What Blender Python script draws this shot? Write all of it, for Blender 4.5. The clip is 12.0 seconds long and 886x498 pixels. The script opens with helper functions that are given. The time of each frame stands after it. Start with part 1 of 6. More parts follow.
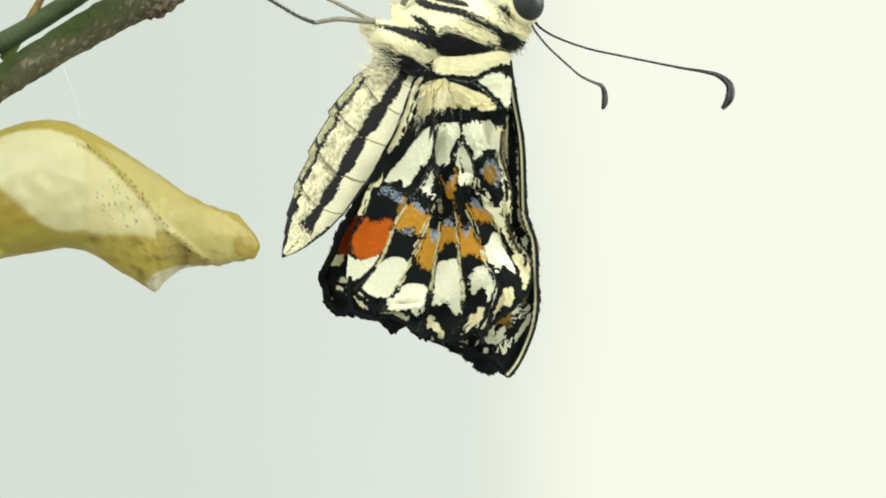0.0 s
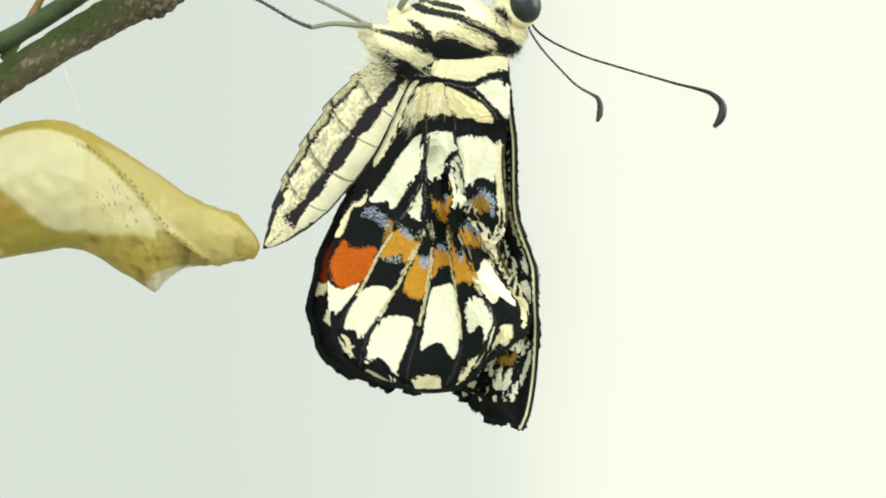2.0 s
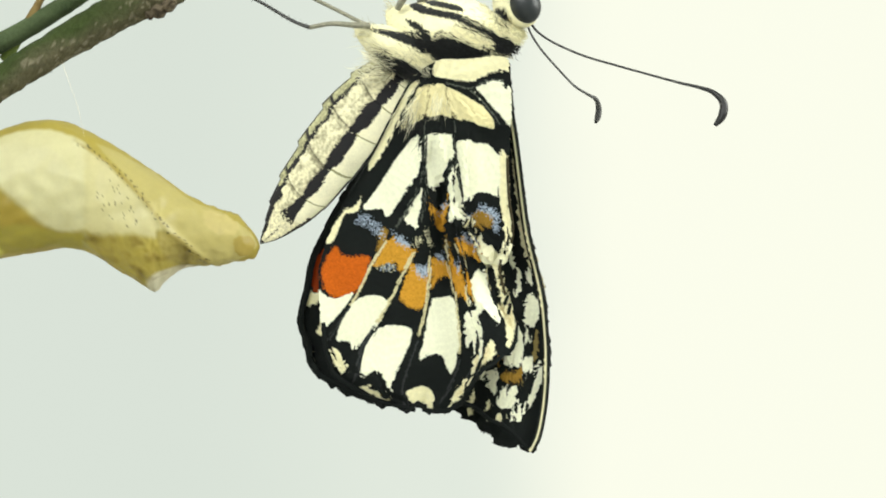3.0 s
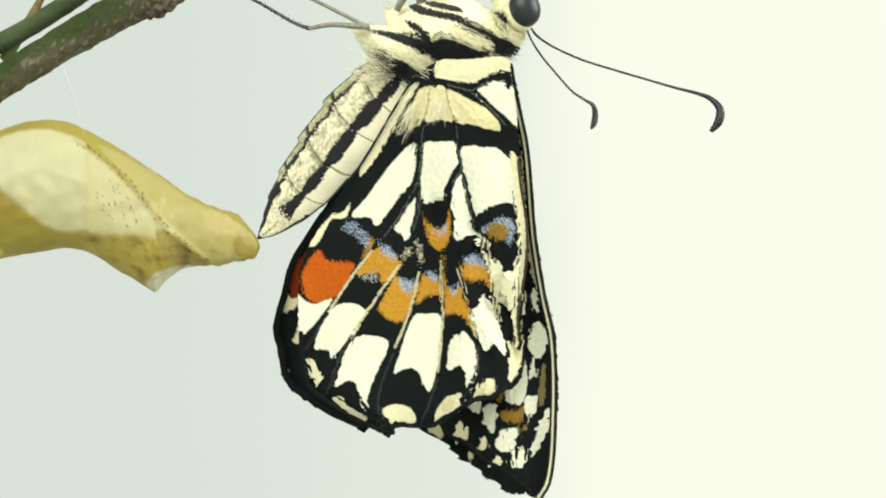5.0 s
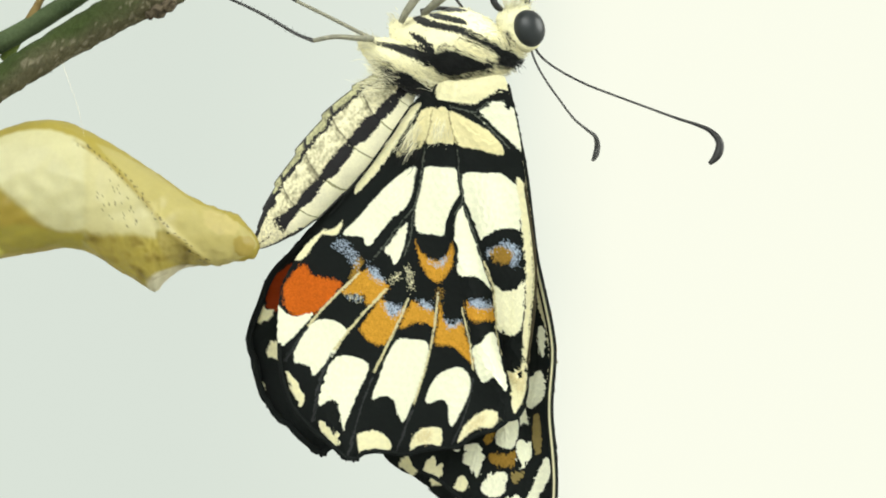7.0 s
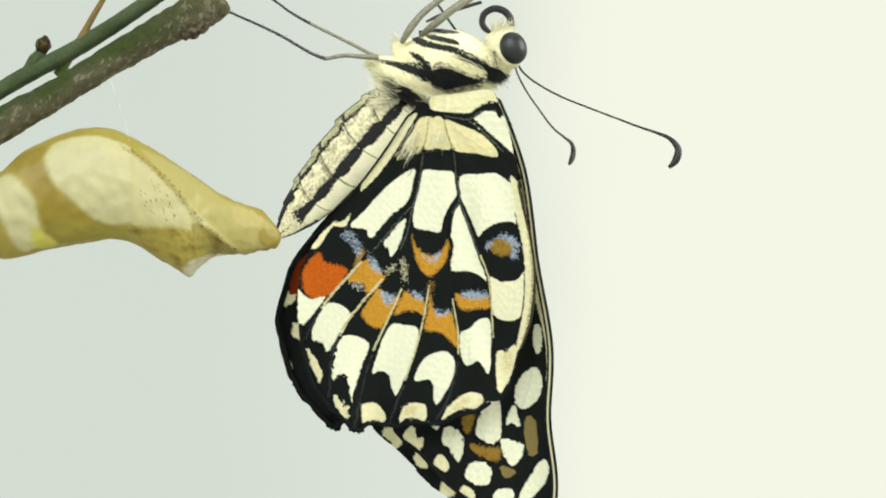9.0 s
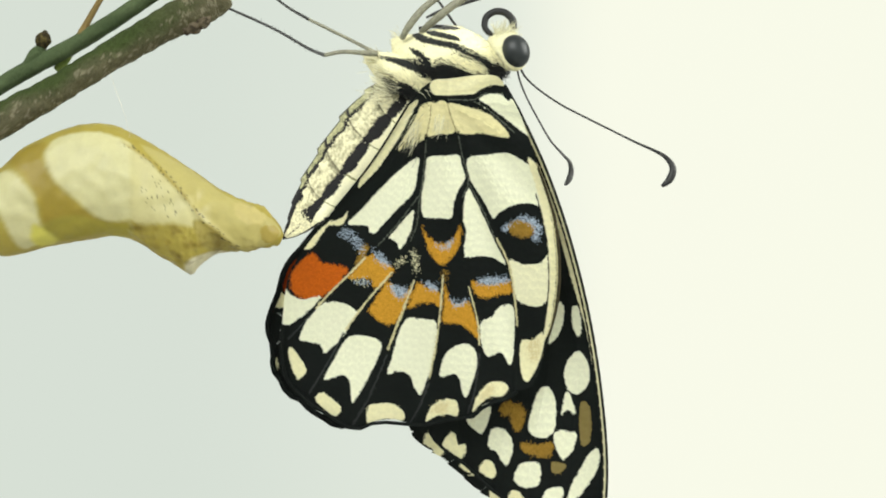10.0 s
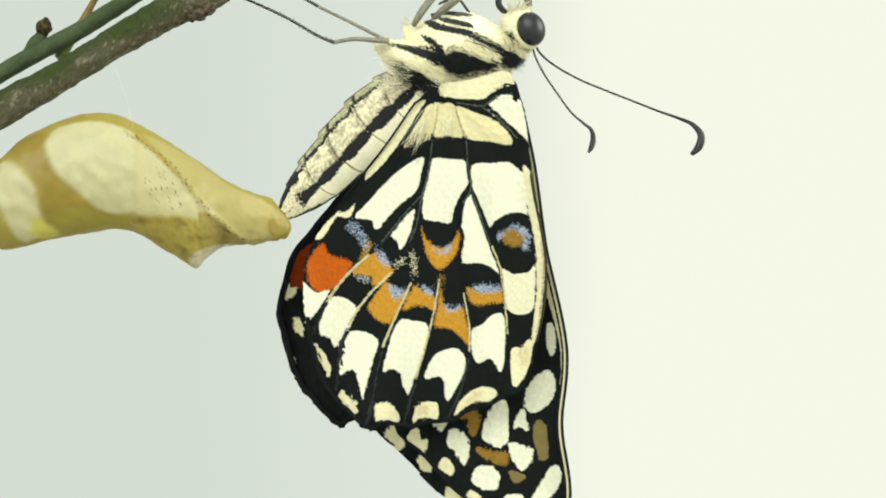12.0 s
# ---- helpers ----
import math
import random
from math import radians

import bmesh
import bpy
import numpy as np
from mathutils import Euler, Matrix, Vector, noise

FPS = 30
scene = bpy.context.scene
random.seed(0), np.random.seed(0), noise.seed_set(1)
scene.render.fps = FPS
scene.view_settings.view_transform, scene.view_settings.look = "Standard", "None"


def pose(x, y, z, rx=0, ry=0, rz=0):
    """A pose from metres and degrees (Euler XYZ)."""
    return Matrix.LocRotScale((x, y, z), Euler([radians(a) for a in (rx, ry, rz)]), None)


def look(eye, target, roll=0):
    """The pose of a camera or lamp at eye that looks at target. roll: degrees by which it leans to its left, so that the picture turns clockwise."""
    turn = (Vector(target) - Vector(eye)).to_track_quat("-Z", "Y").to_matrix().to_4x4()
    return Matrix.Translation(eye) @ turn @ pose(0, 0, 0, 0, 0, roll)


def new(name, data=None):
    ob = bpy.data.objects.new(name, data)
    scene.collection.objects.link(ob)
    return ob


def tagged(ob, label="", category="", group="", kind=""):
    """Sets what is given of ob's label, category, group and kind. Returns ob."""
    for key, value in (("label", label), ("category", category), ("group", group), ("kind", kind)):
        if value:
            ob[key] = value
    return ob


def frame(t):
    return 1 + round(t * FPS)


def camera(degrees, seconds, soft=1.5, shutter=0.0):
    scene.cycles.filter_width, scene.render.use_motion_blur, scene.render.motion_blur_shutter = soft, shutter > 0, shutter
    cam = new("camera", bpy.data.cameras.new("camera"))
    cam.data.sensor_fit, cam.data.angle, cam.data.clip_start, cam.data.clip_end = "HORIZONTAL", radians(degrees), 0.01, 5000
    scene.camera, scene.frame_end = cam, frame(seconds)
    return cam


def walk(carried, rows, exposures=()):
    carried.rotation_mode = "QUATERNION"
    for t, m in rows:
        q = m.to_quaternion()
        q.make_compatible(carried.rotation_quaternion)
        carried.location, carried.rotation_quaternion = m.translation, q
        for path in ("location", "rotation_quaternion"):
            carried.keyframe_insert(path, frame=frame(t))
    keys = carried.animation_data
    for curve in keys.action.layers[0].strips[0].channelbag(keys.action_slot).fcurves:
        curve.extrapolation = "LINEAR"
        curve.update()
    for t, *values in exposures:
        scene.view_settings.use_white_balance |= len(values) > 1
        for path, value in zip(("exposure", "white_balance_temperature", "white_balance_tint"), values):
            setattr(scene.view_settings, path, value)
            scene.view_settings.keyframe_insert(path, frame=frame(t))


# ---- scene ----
cam = camera(30, 12.0, 1.9)
walk(cam, [
    (0, look((0.00000, -0.16093, 0.30000), (0.00000, 0, 0.30000))),
    (3.2, look((0.00000, -0.16093, 0.30000), (0.00000, 0, 0.30000))),
    (7.2, look((0.00000, -0.16093, 0.30000), (0.00000, 0, 0.30000))),
    (9, look((0.00027, -0.18488, 0.29898), (0.00027, 0, 0.29898))),
    (9.5, look((0.00007, -0.18401, 0.29883), (0.00007, 0, 0.29883))),
    (10, look((-0.00017, -0.18302, 0.29866), (-0.00017, 0, 0.29866))),
    (10.5, look((-0.00045, -0.18190, 0.29849), (-0.00045, 0, 0.29849))),
    (11, look((-0.00076, -0.18066, 0.29831), (-0.00076, 0, 0.29831))),
    (11.5, look((-0.00112, -0.17930, 0.29812), (-0.00112, 0, 0.29812))),
    (12, look((-0.00151, -0.17781, 0.29793), (-0.00151, 0, 0.29793))),
], [(0, -0.03), (1.5, 0.0), (7.2, 0.0), (8.8, -0.1), (9.5, -0.04), (10.5, -0.04), (11, -0.06), (12, -0.07)])


# ---- light ----
world = bpy.data.worlds.new("world")
scene.world = world
world.use_nodes = True
sky = world.node_tree.nodes.new("ShaderNodeTexSky")
sky.sky_type, sky.sun_disc = "NISHITA", False
sky.sun_elevation, sky.sun_rotation = radians(40), radians(60)
world.node_tree.nodes["Background"].inputs[1].default_value = 0.1
world.node_tree.links.new(sky.outputs[0], world.node_tree.nodes["Background"].inputs[0])


def added_lamp(name, eye, target, wide, high, watts, colour):
    lamp = bpy.data.lights.new(name, "AREA")
    lamp.shape, lamp.size, lamp.size_y, lamp.energy, lamp.color = "RECTANGLE", wide, high, watts, colour
    ob = new(name, lamp)
    ob.matrix_basis = look(eye, target)
    return tagged(ob, kind="structure")


# Unseen area lamps, added in the wall openings to brighten the butterfly.
added_lamp("added_light_front", (-0.5, -1.02, 1.0), (0, 0, 0.3), 1.0, 0.8, 20.5, (0.98, 1.0, 0.93))
added_lamp("added_light_side", (1.08, -0.25, 0.75), (0, 0, 0.3), 0.8, 0.8, 22, (0.98, 1.0, 0.91))



# ---- materials ----
def material(name):
    m = bpy.data.materials.new(name)
    m.use_nodes = True
    nodes, links = m.node_tree.nodes, m.node_tree.links
    return m, nodes, links, nodes["Principled BSDF"]


def node(nodes, kind, **inputs):
    n = nodes.new(kind)
    for key, value in inputs.items():
        n.inputs[key.replace("_", " ")].default_value = value
    return n


def painted(name, rough, grain, bump, depth, through_light=0.0, sheen=0.0, gloss=0.12, vary=0.16):
    """Colour from the mesh's own pattern, broken up by grain at two scales, with fine relief."""
    m, nodes, links, bsdf = material(name)
    colour = nodes.new("ShaderNodeVertexColor")
    colour.layer_name = "pattern"
    where = nodes.new("ShaderNodeTexCoord")
    fine = node(nodes, "ShaderNodeTexNoise", Scale=grain, Detail=4.0, Roughness=0.7)
    broad = node(nodes, "ShaderNodeTexNoise", Scale=grain / 9, Detail=3.0)
    for n in (fine, broad):
        links.new(where.outputs["Object"], n.inputs["Vector"])
    sums = nodes.new("ShaderNodeMath")
    sums.operation = "ADD"
    links.new(fine.outputs[0], sums.inputs[0])
    links.new(broad.outputs[0], sums.inputs[1])
    spread = node(nodes, "ShaderNodeMapRange", From_Min=0.6, From_Max=1.4, To_Min=0.97 - vary, To_Max=0.97 + vary)
    links.new(sums.outputs[0], spread.inputs[0])
    mix = nodes.new("ShaderNodeVectorMath")
    mix.operation = "SCALE"
    links.new(colour.outputs[0], mix.inputs[0])
    links.new(spread.outputs[0], mix.inputs["Scale"])
    links.new(mix.outputs[0], bsdf.inputs["Base Color"])
    bsdf.inputs["Roughness"].default_value = rough
    bsdf.inputs["Specular IOR Level"].default_value = gloss
    bsdf.inputs["Sheen Weight"].default_value = sheen
    relief = node(nodes, "ShaderNodeBump", Strength=bump, Distance=depth)
    links.new(fine.outputs[0], relief.inputs["Height"])
    links.new(relief.outputs[0], bsdf.inputs["Normal"])
    if through_light:
        trans = nodes.new("ShaderNodeBsdfTranslucent")
        links.new(mix.outputs[0], trans.inputs[0])
        both = node(nodes, "ShaderNodeMixShader", Fac=through_light)
        links.new(bsdf.outputs[0], both.inputs[1])
        links.new(trans.outputs[0], both.inputs[2])
        links.new(both.outputs[0], nodes["Material Output"].inputs[0])
    return m


def plain(name, colour, rough=0.6, grain=2000, vary=0.25, bump=0.3, depth=0.0001, specular=0.4):
    m, nodes, links, bsdf = material(name)
    where = nodes.new("ShaderNodeTexCoord")
    fine = node(nodes, "ShaderNodeTexNoise", Scale=grain, Detail=5.0, Roughness=0.7)
    links.new(where.outputs["Object"], fine.inputs["Vector"])
    ramp = nodes.new("ShaderNodeValToRGB")
    ramp.color_ramp.elements[0].position, ramp.color_ramp.elements[1].position = 0.3, 0.7
    ramp.color_ramp.elements[0].color = (*[c * (1 - vary) for c in colour], 1)
    ramp.color_ramp.elements[1].color = (*[min(1, c * (1 + vary)) for c in colour], 1)
    links.new(fine.outputs[0], ramp.inputs[0])
    links.new(ramp.outputs[0], bsdf.inputs["Base Color"])
    bsdf.inputs["Roughness"].default_value = rough
    bsdf.inputs["Specular IOR Level"].default_value = specular
    relief = node(nodes, "ShaderNodeBump", Strength=bump, Distance=depth)
    links.new(fine.outputs[0], relief.inputs["Height"])
    links.new(relief.outputs[0], bsdf.inputs["Normal"])
    return m


SCALES = painted("wing_scales", 0.75, 9000, 0.2, 0.00005, through_light=0.25, gloss=0.06)
BODY_HAIR = painted("body_scales", 0.8, 5000, 0.5, 0.0001, sheen=0.2)
SHELL = painted("chrysalis_shell", 0.42, 2500, 0.12, 0.0001, through_light=0.45, gloss=0.5, vary=0.05)
BARK = painted("bark", 0.85, 2200, 0.9, 0.0003)
HORN = plain("black_horn", (0.010, 0.010, 0.011), 0.45, 4000, 0.3, 0.2, 0.000008)
GREY_HORN = plain("grey_horn", (0.055, 0.055, 0.055), 0.6, 4000, 0.3, 0.2, 0.000008)
LEG_PALE = plain("leg_horn", (0.19, 0.185, 0.135), 0.5, 3000, 0.35, 0.2, 0.00003)
LEG_DARK = plain("dark_leg_horn", (0.03, 0.03, 0.03), 0.5, 3000, 0.4, 0.2, 0.00001)
EYE_BLACK = plain("eye_facets", (0.016, 0.019, 0.021), 0.36, 9000, 0.2, 0.15, 0.00002, 0.35)
SILK = plain("silk", (0.62, 0.56, 0.42), 0.5)
PLASTER = plain("plaster", (0.75, 0.75, 0.72), 0.9, 30, 0.04, 0.1, 0.001)
FLOORING = plain("floor_paint", (0.5, 0.5, 0.47), 0.7, 20, 0.1, 0.1, 0.001)

# ---- drawing space: 1 unit is 0.0629 mm, u to the right, v down ----
UNIT, HEIGHT = 0.0629, 0.3
RNG = np.random.default_rng(7)
CREAM, WHITE = (0.78, 0.74, 0.48), (0.80, 0.805, 0.63)
OLIVE, BLACK = (0.60, 0.55, 0.32), (0.009, 0.011, 0.0105)
BUTTER = (0.72, 0.66, 0.38)
ORANGE, RED = (0.58, 0.295, 0.032), (0.56, 0.12, 0.01)
BLUE, OCHRE, DULL = (0.38, 0.46, 0.58), (0.30, 0.175, 0.03), (0.22, 0.17, 0.06)


def plan(u, v, depth=0.0):
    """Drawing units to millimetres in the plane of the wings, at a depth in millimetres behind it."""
    grow = 1 + depth / 184.0
    return (u - 784) * UNIT * grow + 0.07, (441 - v) * UNIT * grow - 1.17


def smooth(points, closed=True, steps=5):
    p = np.array(points, float)
    n = len(p)
    out = []
    for i in range(n if closed else n - 1):
        if closed:
            a, b, c, d = p[i - 1], p[i], p[(i + 1) % n], p[(i + 2) % n]
        else:
            a, b, c, d = p[max(i - 1, 0)], p[i], p[i + 1], p[min(i + 2, n - 1)]
        for s in np.arange(steps) / steps:
            out.append(0.5 * (2 * b + (c - a) * s + (2 * a - 5 * b + 4 * c - d) * s ** 2 + (3 * b - a - 3 * c + d) * s ** 3))
    if not closed:
        out.append(p[-1])
    return np.array(out)


def inside(poly, u, v):
    hit = np.zeros(u.shape, bool)
    box = (u > poly[:, 0].min()) & (u < poly[:, 0].max()) & (v > poly[:, 1].min()) & (v < poly[:, 1].max())
    x, y = u[box], v[box]
    odd = np.zeros(x.shape, bool)
    for (x0, y0), (x1, y1) in zip(poly, np.roll(poly, -1, 0)):
        if y0 != y1:
            odd ^= ((y0 > y) != (y1 > y)) & (x < (x1 - x0) * (y - y0) / (y1 - y0) + x0)
    hit[box] = odd
    return hit


def gap(line, u, v, closed=False):
    """Distance from a polyline."""
    best = np.full(u.shape, 1e9)
    ends = np.roll(line, -1, 0) if closed else line[1:]
    for a, b in zip(line, ends):
        d = b - a
        s = np.clip(((u - a[0]) * d[0] + (v - a[1]) * d[1]) / max(d @ d, 1e-9), 0, 1)
        best = np.minimum(best, (u - a[0] - s * d[0]) ** 2 + (v - a[1] - s * d[1]) ** 2)
    return np.sqrt(best)


def paint(u, v, base, spots=(), lines=(), dust=(), ragged=1.3):
    """A pattern of closed spots, lines of some width and loose dust on a ground colour, edged like overlapping scales."""
    col = np.empty(u.shape + (3,))
    col[:] = base
    pu = u + RNG.normal(0, ragged, u.shape)
    pv = v + RNG.normal(0, ragged, u.shape)
    for colour, points in spots:
        loose = 1.7 if colour in (ORANGE, OCHRE, RED) else 0.0
        if colour == WHITE:
            middle = np.mean(points, 0)
            points = middle + (np.array(points) - middle) * (1 + 1.8 / np.mean(np.hypot(*(np.array(points) - middle).T)))
        hit = inside(smooth(points), pu + RNG.normal(0, loose, u.shape), pv + RNG.normal(0, loose, u.shape))
        col[hit] = np.array(colour) * (RNG.uniform(0.72, 1.12, hit.sum()) if loose else np.ones(hit.sum()))[:, None]
    for colour, width, points in lines:
        col[gap(smooth(points, False), pu, pv) < width] = colour
    for colour, share, points in dust:
        col[inside(smooth(points), pu + RNG.normal(0, 3, u.shape), pv + RNG.normal(0, 3, u.shape)) & (RNG.random(u.shape) < share)] = colour
    return col


def mesh(name, verts, faces, mat, parent=None, colours=None, label="", flat=False):
    me = bpy.data.meshes.new(name)
    me.from_pydata([tuple(p) for p in verts], [], [tuple(f) for f in faces])
    if colours is not None:
        layer = me.color_attributes.new("pattern", "FLOAT_COLOR", "POINT")
        layer.data.foreach_set("color", np.c_[colours, np.ones(len(colours))].astype(np.float32).ravel())
    if not flat:
        me.polygons.foreach_set("use_smooth", np.ones(len(me.polygons), bool))
    me.materials.append(mat)
    ob = new(name, me)
    ob.parent = parent
    return tagged(ob, label)


def part(name, bm, mat, parent, label=""):
    me = bpy.data.meshes.new(name)
    bm.to_mesh(me)
    bm.free()
    me.materials.append(mat)
    ob = new(name, me)
    ob.parent = parent
    return tagged(ob, label)


def block(name, lo, hi, mat, parent=None, label=""):
    bm = bmesh.new()
    bmesh.ops.create_cube(bm, size=1)
    size = Vector(hi) - Vector(lo)
    for w in bm.verts:
        w.co = Vector(lo) + Vector(((w.co.x + 0.5) * size.x, (w.co.y + 0.5) * size.y, (w.co.z + 0.5) * size.z))
    return part(name, bm, mat, parent, label)


def tube(points, radii, sides=10, steps=6):
    """A round limb through 3D points (millimetres), with a radius at each; its vertices and faces."""
    line = smooth([(*p, r) for p, r in zip(points, radii)], False, steps)
    path, rad = line[:, :3], np.maximum(line[:, 3], 0.005)
    way = np.gradient(path, axis=0)
    way /= np.linalg.norm(way, axis=1)[:, None]
    verts, faces = [], []
    for i, (p, w, r) in enumerate(zip(path, way, rad)):
        side = np.cross(w, (0, 1, 0))
        if np.linalg.norm(side) < 1e-3:
            side = np.cross(w, (0, 0, 1))
        side /= np.linalg.norm(side)
        up = np.cross(side, w)
        for a in np.arange(sides) * 2 * math.pi / sides:
            verts.append(p + r * (math.cos(a) * side + math.sin(a) * up))
    n = len(path)
    for i in range(n - 1):
        for j in range(sides):
            k = (j + 1) % sides
            faces.append((i * sides + j, i * sides + k, (i + 1) * sides + k, (i + 1) * sides + j))
    faces.append(tuple(range(sides))[::-1])
    faces.append(tuple(range((n - 1) * sides, n * sides)))
    return np.array(verts), faces


def limb(name, drawn, depths, radii, mat, parent, origin, label="", sides=10, steps=6):
    """A tube through points of the drawing (u, v), each at its own depth; radii in millimetres."""
    pts = []
    for (u, v), d in zip(drawn, depths):
        x, z = plan(u, v, d)
        pts.append((x, d, z))
    verts, faces = tube(pts, radii, sides, steps)
    return mesh(name, (verts - np.array(origin)) * 0.001, faces, mat, parent, None, label)


# ---- room: an unseen box added to bounce the lamp light ----
def room():
    def wall(name, lo, hi):
        return tagged(block(name, lo, hi, PLASTER), "unseen plain pale plaster wall, added to hold and bounce the light", "wall", kind="structure")
    tagged(block("floor", (-1.3, -1.2, -0.65), (1.3, 1.2, -0.6), FLOORING), "unseen plain grey painted floor, added to close the box", "floor", kind="structure")
    tagged(block("ceiling", (-1.3, -1.2, 1.6), (1.3, 1.2, 1.65), PLASTER), "unseen plain white ceiling, added to close the box", "ceiling", kind="structure")
    wall("wall_west", (-1.25, -1.1, -0.6), (-1.2, 1.1, 1.6))
    wall("wall_north", (-1.2, 1.1, -0.6), (1.2, 1.15, 1.6))
    for lo, hi in (((1.2, -1.1, -0.6), (1.25, -0.75, 1.6)), ((1.2, 0.25, -0.6), (1.25, 1.1, 1.6)),
                   ((1.2, -0.75, -0.6), (1.25, 0.25, 0.25)), ((1.2, -0.75, 1.25), (1.25, 0.25, 1.6))):
        wall("wall_east", lo, hi)
    for lo, hi in (((-1.2, -1.15, -0.6), (-1.05, -1.1, 1.6)), ((0.05, -1.15, -0.6), (1.2, -1.1, 1.6)),
                   ((-1.05, -1.15, -0.6), (0.05, -1.1, 0.5)), ((-1.05, -1.15, 1.45), (0.05, -1.1, 1.6))):
        wall("wall_south", lo, hi)


def backdrop():
    """A pale glowing panel in place of the distance: soft grey-green passing into warm white."""
    m, nodes, links, bsdf = material("glowing_panel")
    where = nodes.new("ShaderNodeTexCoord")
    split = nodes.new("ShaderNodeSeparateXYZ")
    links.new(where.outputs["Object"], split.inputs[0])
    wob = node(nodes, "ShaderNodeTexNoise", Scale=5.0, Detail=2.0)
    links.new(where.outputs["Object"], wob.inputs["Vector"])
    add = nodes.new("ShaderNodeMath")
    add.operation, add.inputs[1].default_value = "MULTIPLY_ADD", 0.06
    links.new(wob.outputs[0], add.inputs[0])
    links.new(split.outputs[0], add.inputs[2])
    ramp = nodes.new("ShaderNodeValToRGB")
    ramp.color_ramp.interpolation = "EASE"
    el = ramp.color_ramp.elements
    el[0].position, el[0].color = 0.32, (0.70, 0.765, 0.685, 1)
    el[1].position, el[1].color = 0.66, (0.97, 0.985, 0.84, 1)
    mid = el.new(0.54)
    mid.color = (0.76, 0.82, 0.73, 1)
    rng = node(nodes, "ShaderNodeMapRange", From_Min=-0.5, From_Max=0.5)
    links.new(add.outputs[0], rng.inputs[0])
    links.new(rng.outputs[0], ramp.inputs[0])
    # The panel emits its own light; the brightening to the right is in its colour.
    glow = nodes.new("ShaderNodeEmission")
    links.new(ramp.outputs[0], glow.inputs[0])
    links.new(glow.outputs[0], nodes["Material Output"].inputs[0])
    tagged(block("backdrop", (-1.0, 1.02, -0.5), (1.0, 1.03, 1.2), m), "glowing panel in place of a blurred distance, pale grey-green to warm white", "backdrop", kind="structure")


room()
backdrop()

# ---- twig, stem, chrysalis ----
def grown(name, drawn, depth, radii, colour_of, parent, label="", sides=60, steps=26, knobs=0.12, mat=BARK, origin=(0, 0, 0)):
    pts = []
    for u, v in drawn:
        x, z = plan(u, v, depth)
        pts.append((x, depth, z))
    verts, faces = tube(pts, radii, sides, steps)
    for i, p in enumerate(verts):
        verts[i] = p + np.array(noise.noise_vector(Vector(p) * 0.9)) * knobs + np.array(noise.noise_vector(Vector(p) * 3.1)) * knobs * 0.5
    cols = np.array([colour_of(Vector(p)) for p in verts])
    return mesh(name, (verts - np.array(origin)) * 0.001 + np.array((0, 0, HEIGHT)), faces, mat, parent, cols, label)


def bark_colour(p):
    n = noise.noise(p * 0.35) * 0.5 + 0.5
    k = noise.noise(p * 1.3 + Vector((9, 0, 0)))
    f = noise.noise(p * 5.0)
    low = max(0.0, min(1.0, 0.30 - 0.55 * (p.z - 20.2 - 0.57 * (p.x + 36.8)) + 1.2 * (n - 0.5)))
    old = max(0.0, min(1.0, (p.x + 34) / 9))
    c = Vector((0.040, 0.058, 0.017)).lerp(Vector((0.095, 0.088, 0.05)), max(low, 0.8 * old))
    if k + 0.5 * f > 0.30 and low + 0.7 * old > 0.4:
        c = c.lerp(Vector((0.21, 0.19, 0.13)), 0.6)
    return tuple(c * (0.9 + 0.35 * f))


def green_colour(p):
    n = noise.noise(p * 0.4) * 0.5 + 0.5
    return tuple(Vector((0.045, 0.068, 0.03)).lerp(Vector((0.075, 0.100, 0.048)), n) * (1 + 0.15 * noise.noise(p * 4)))


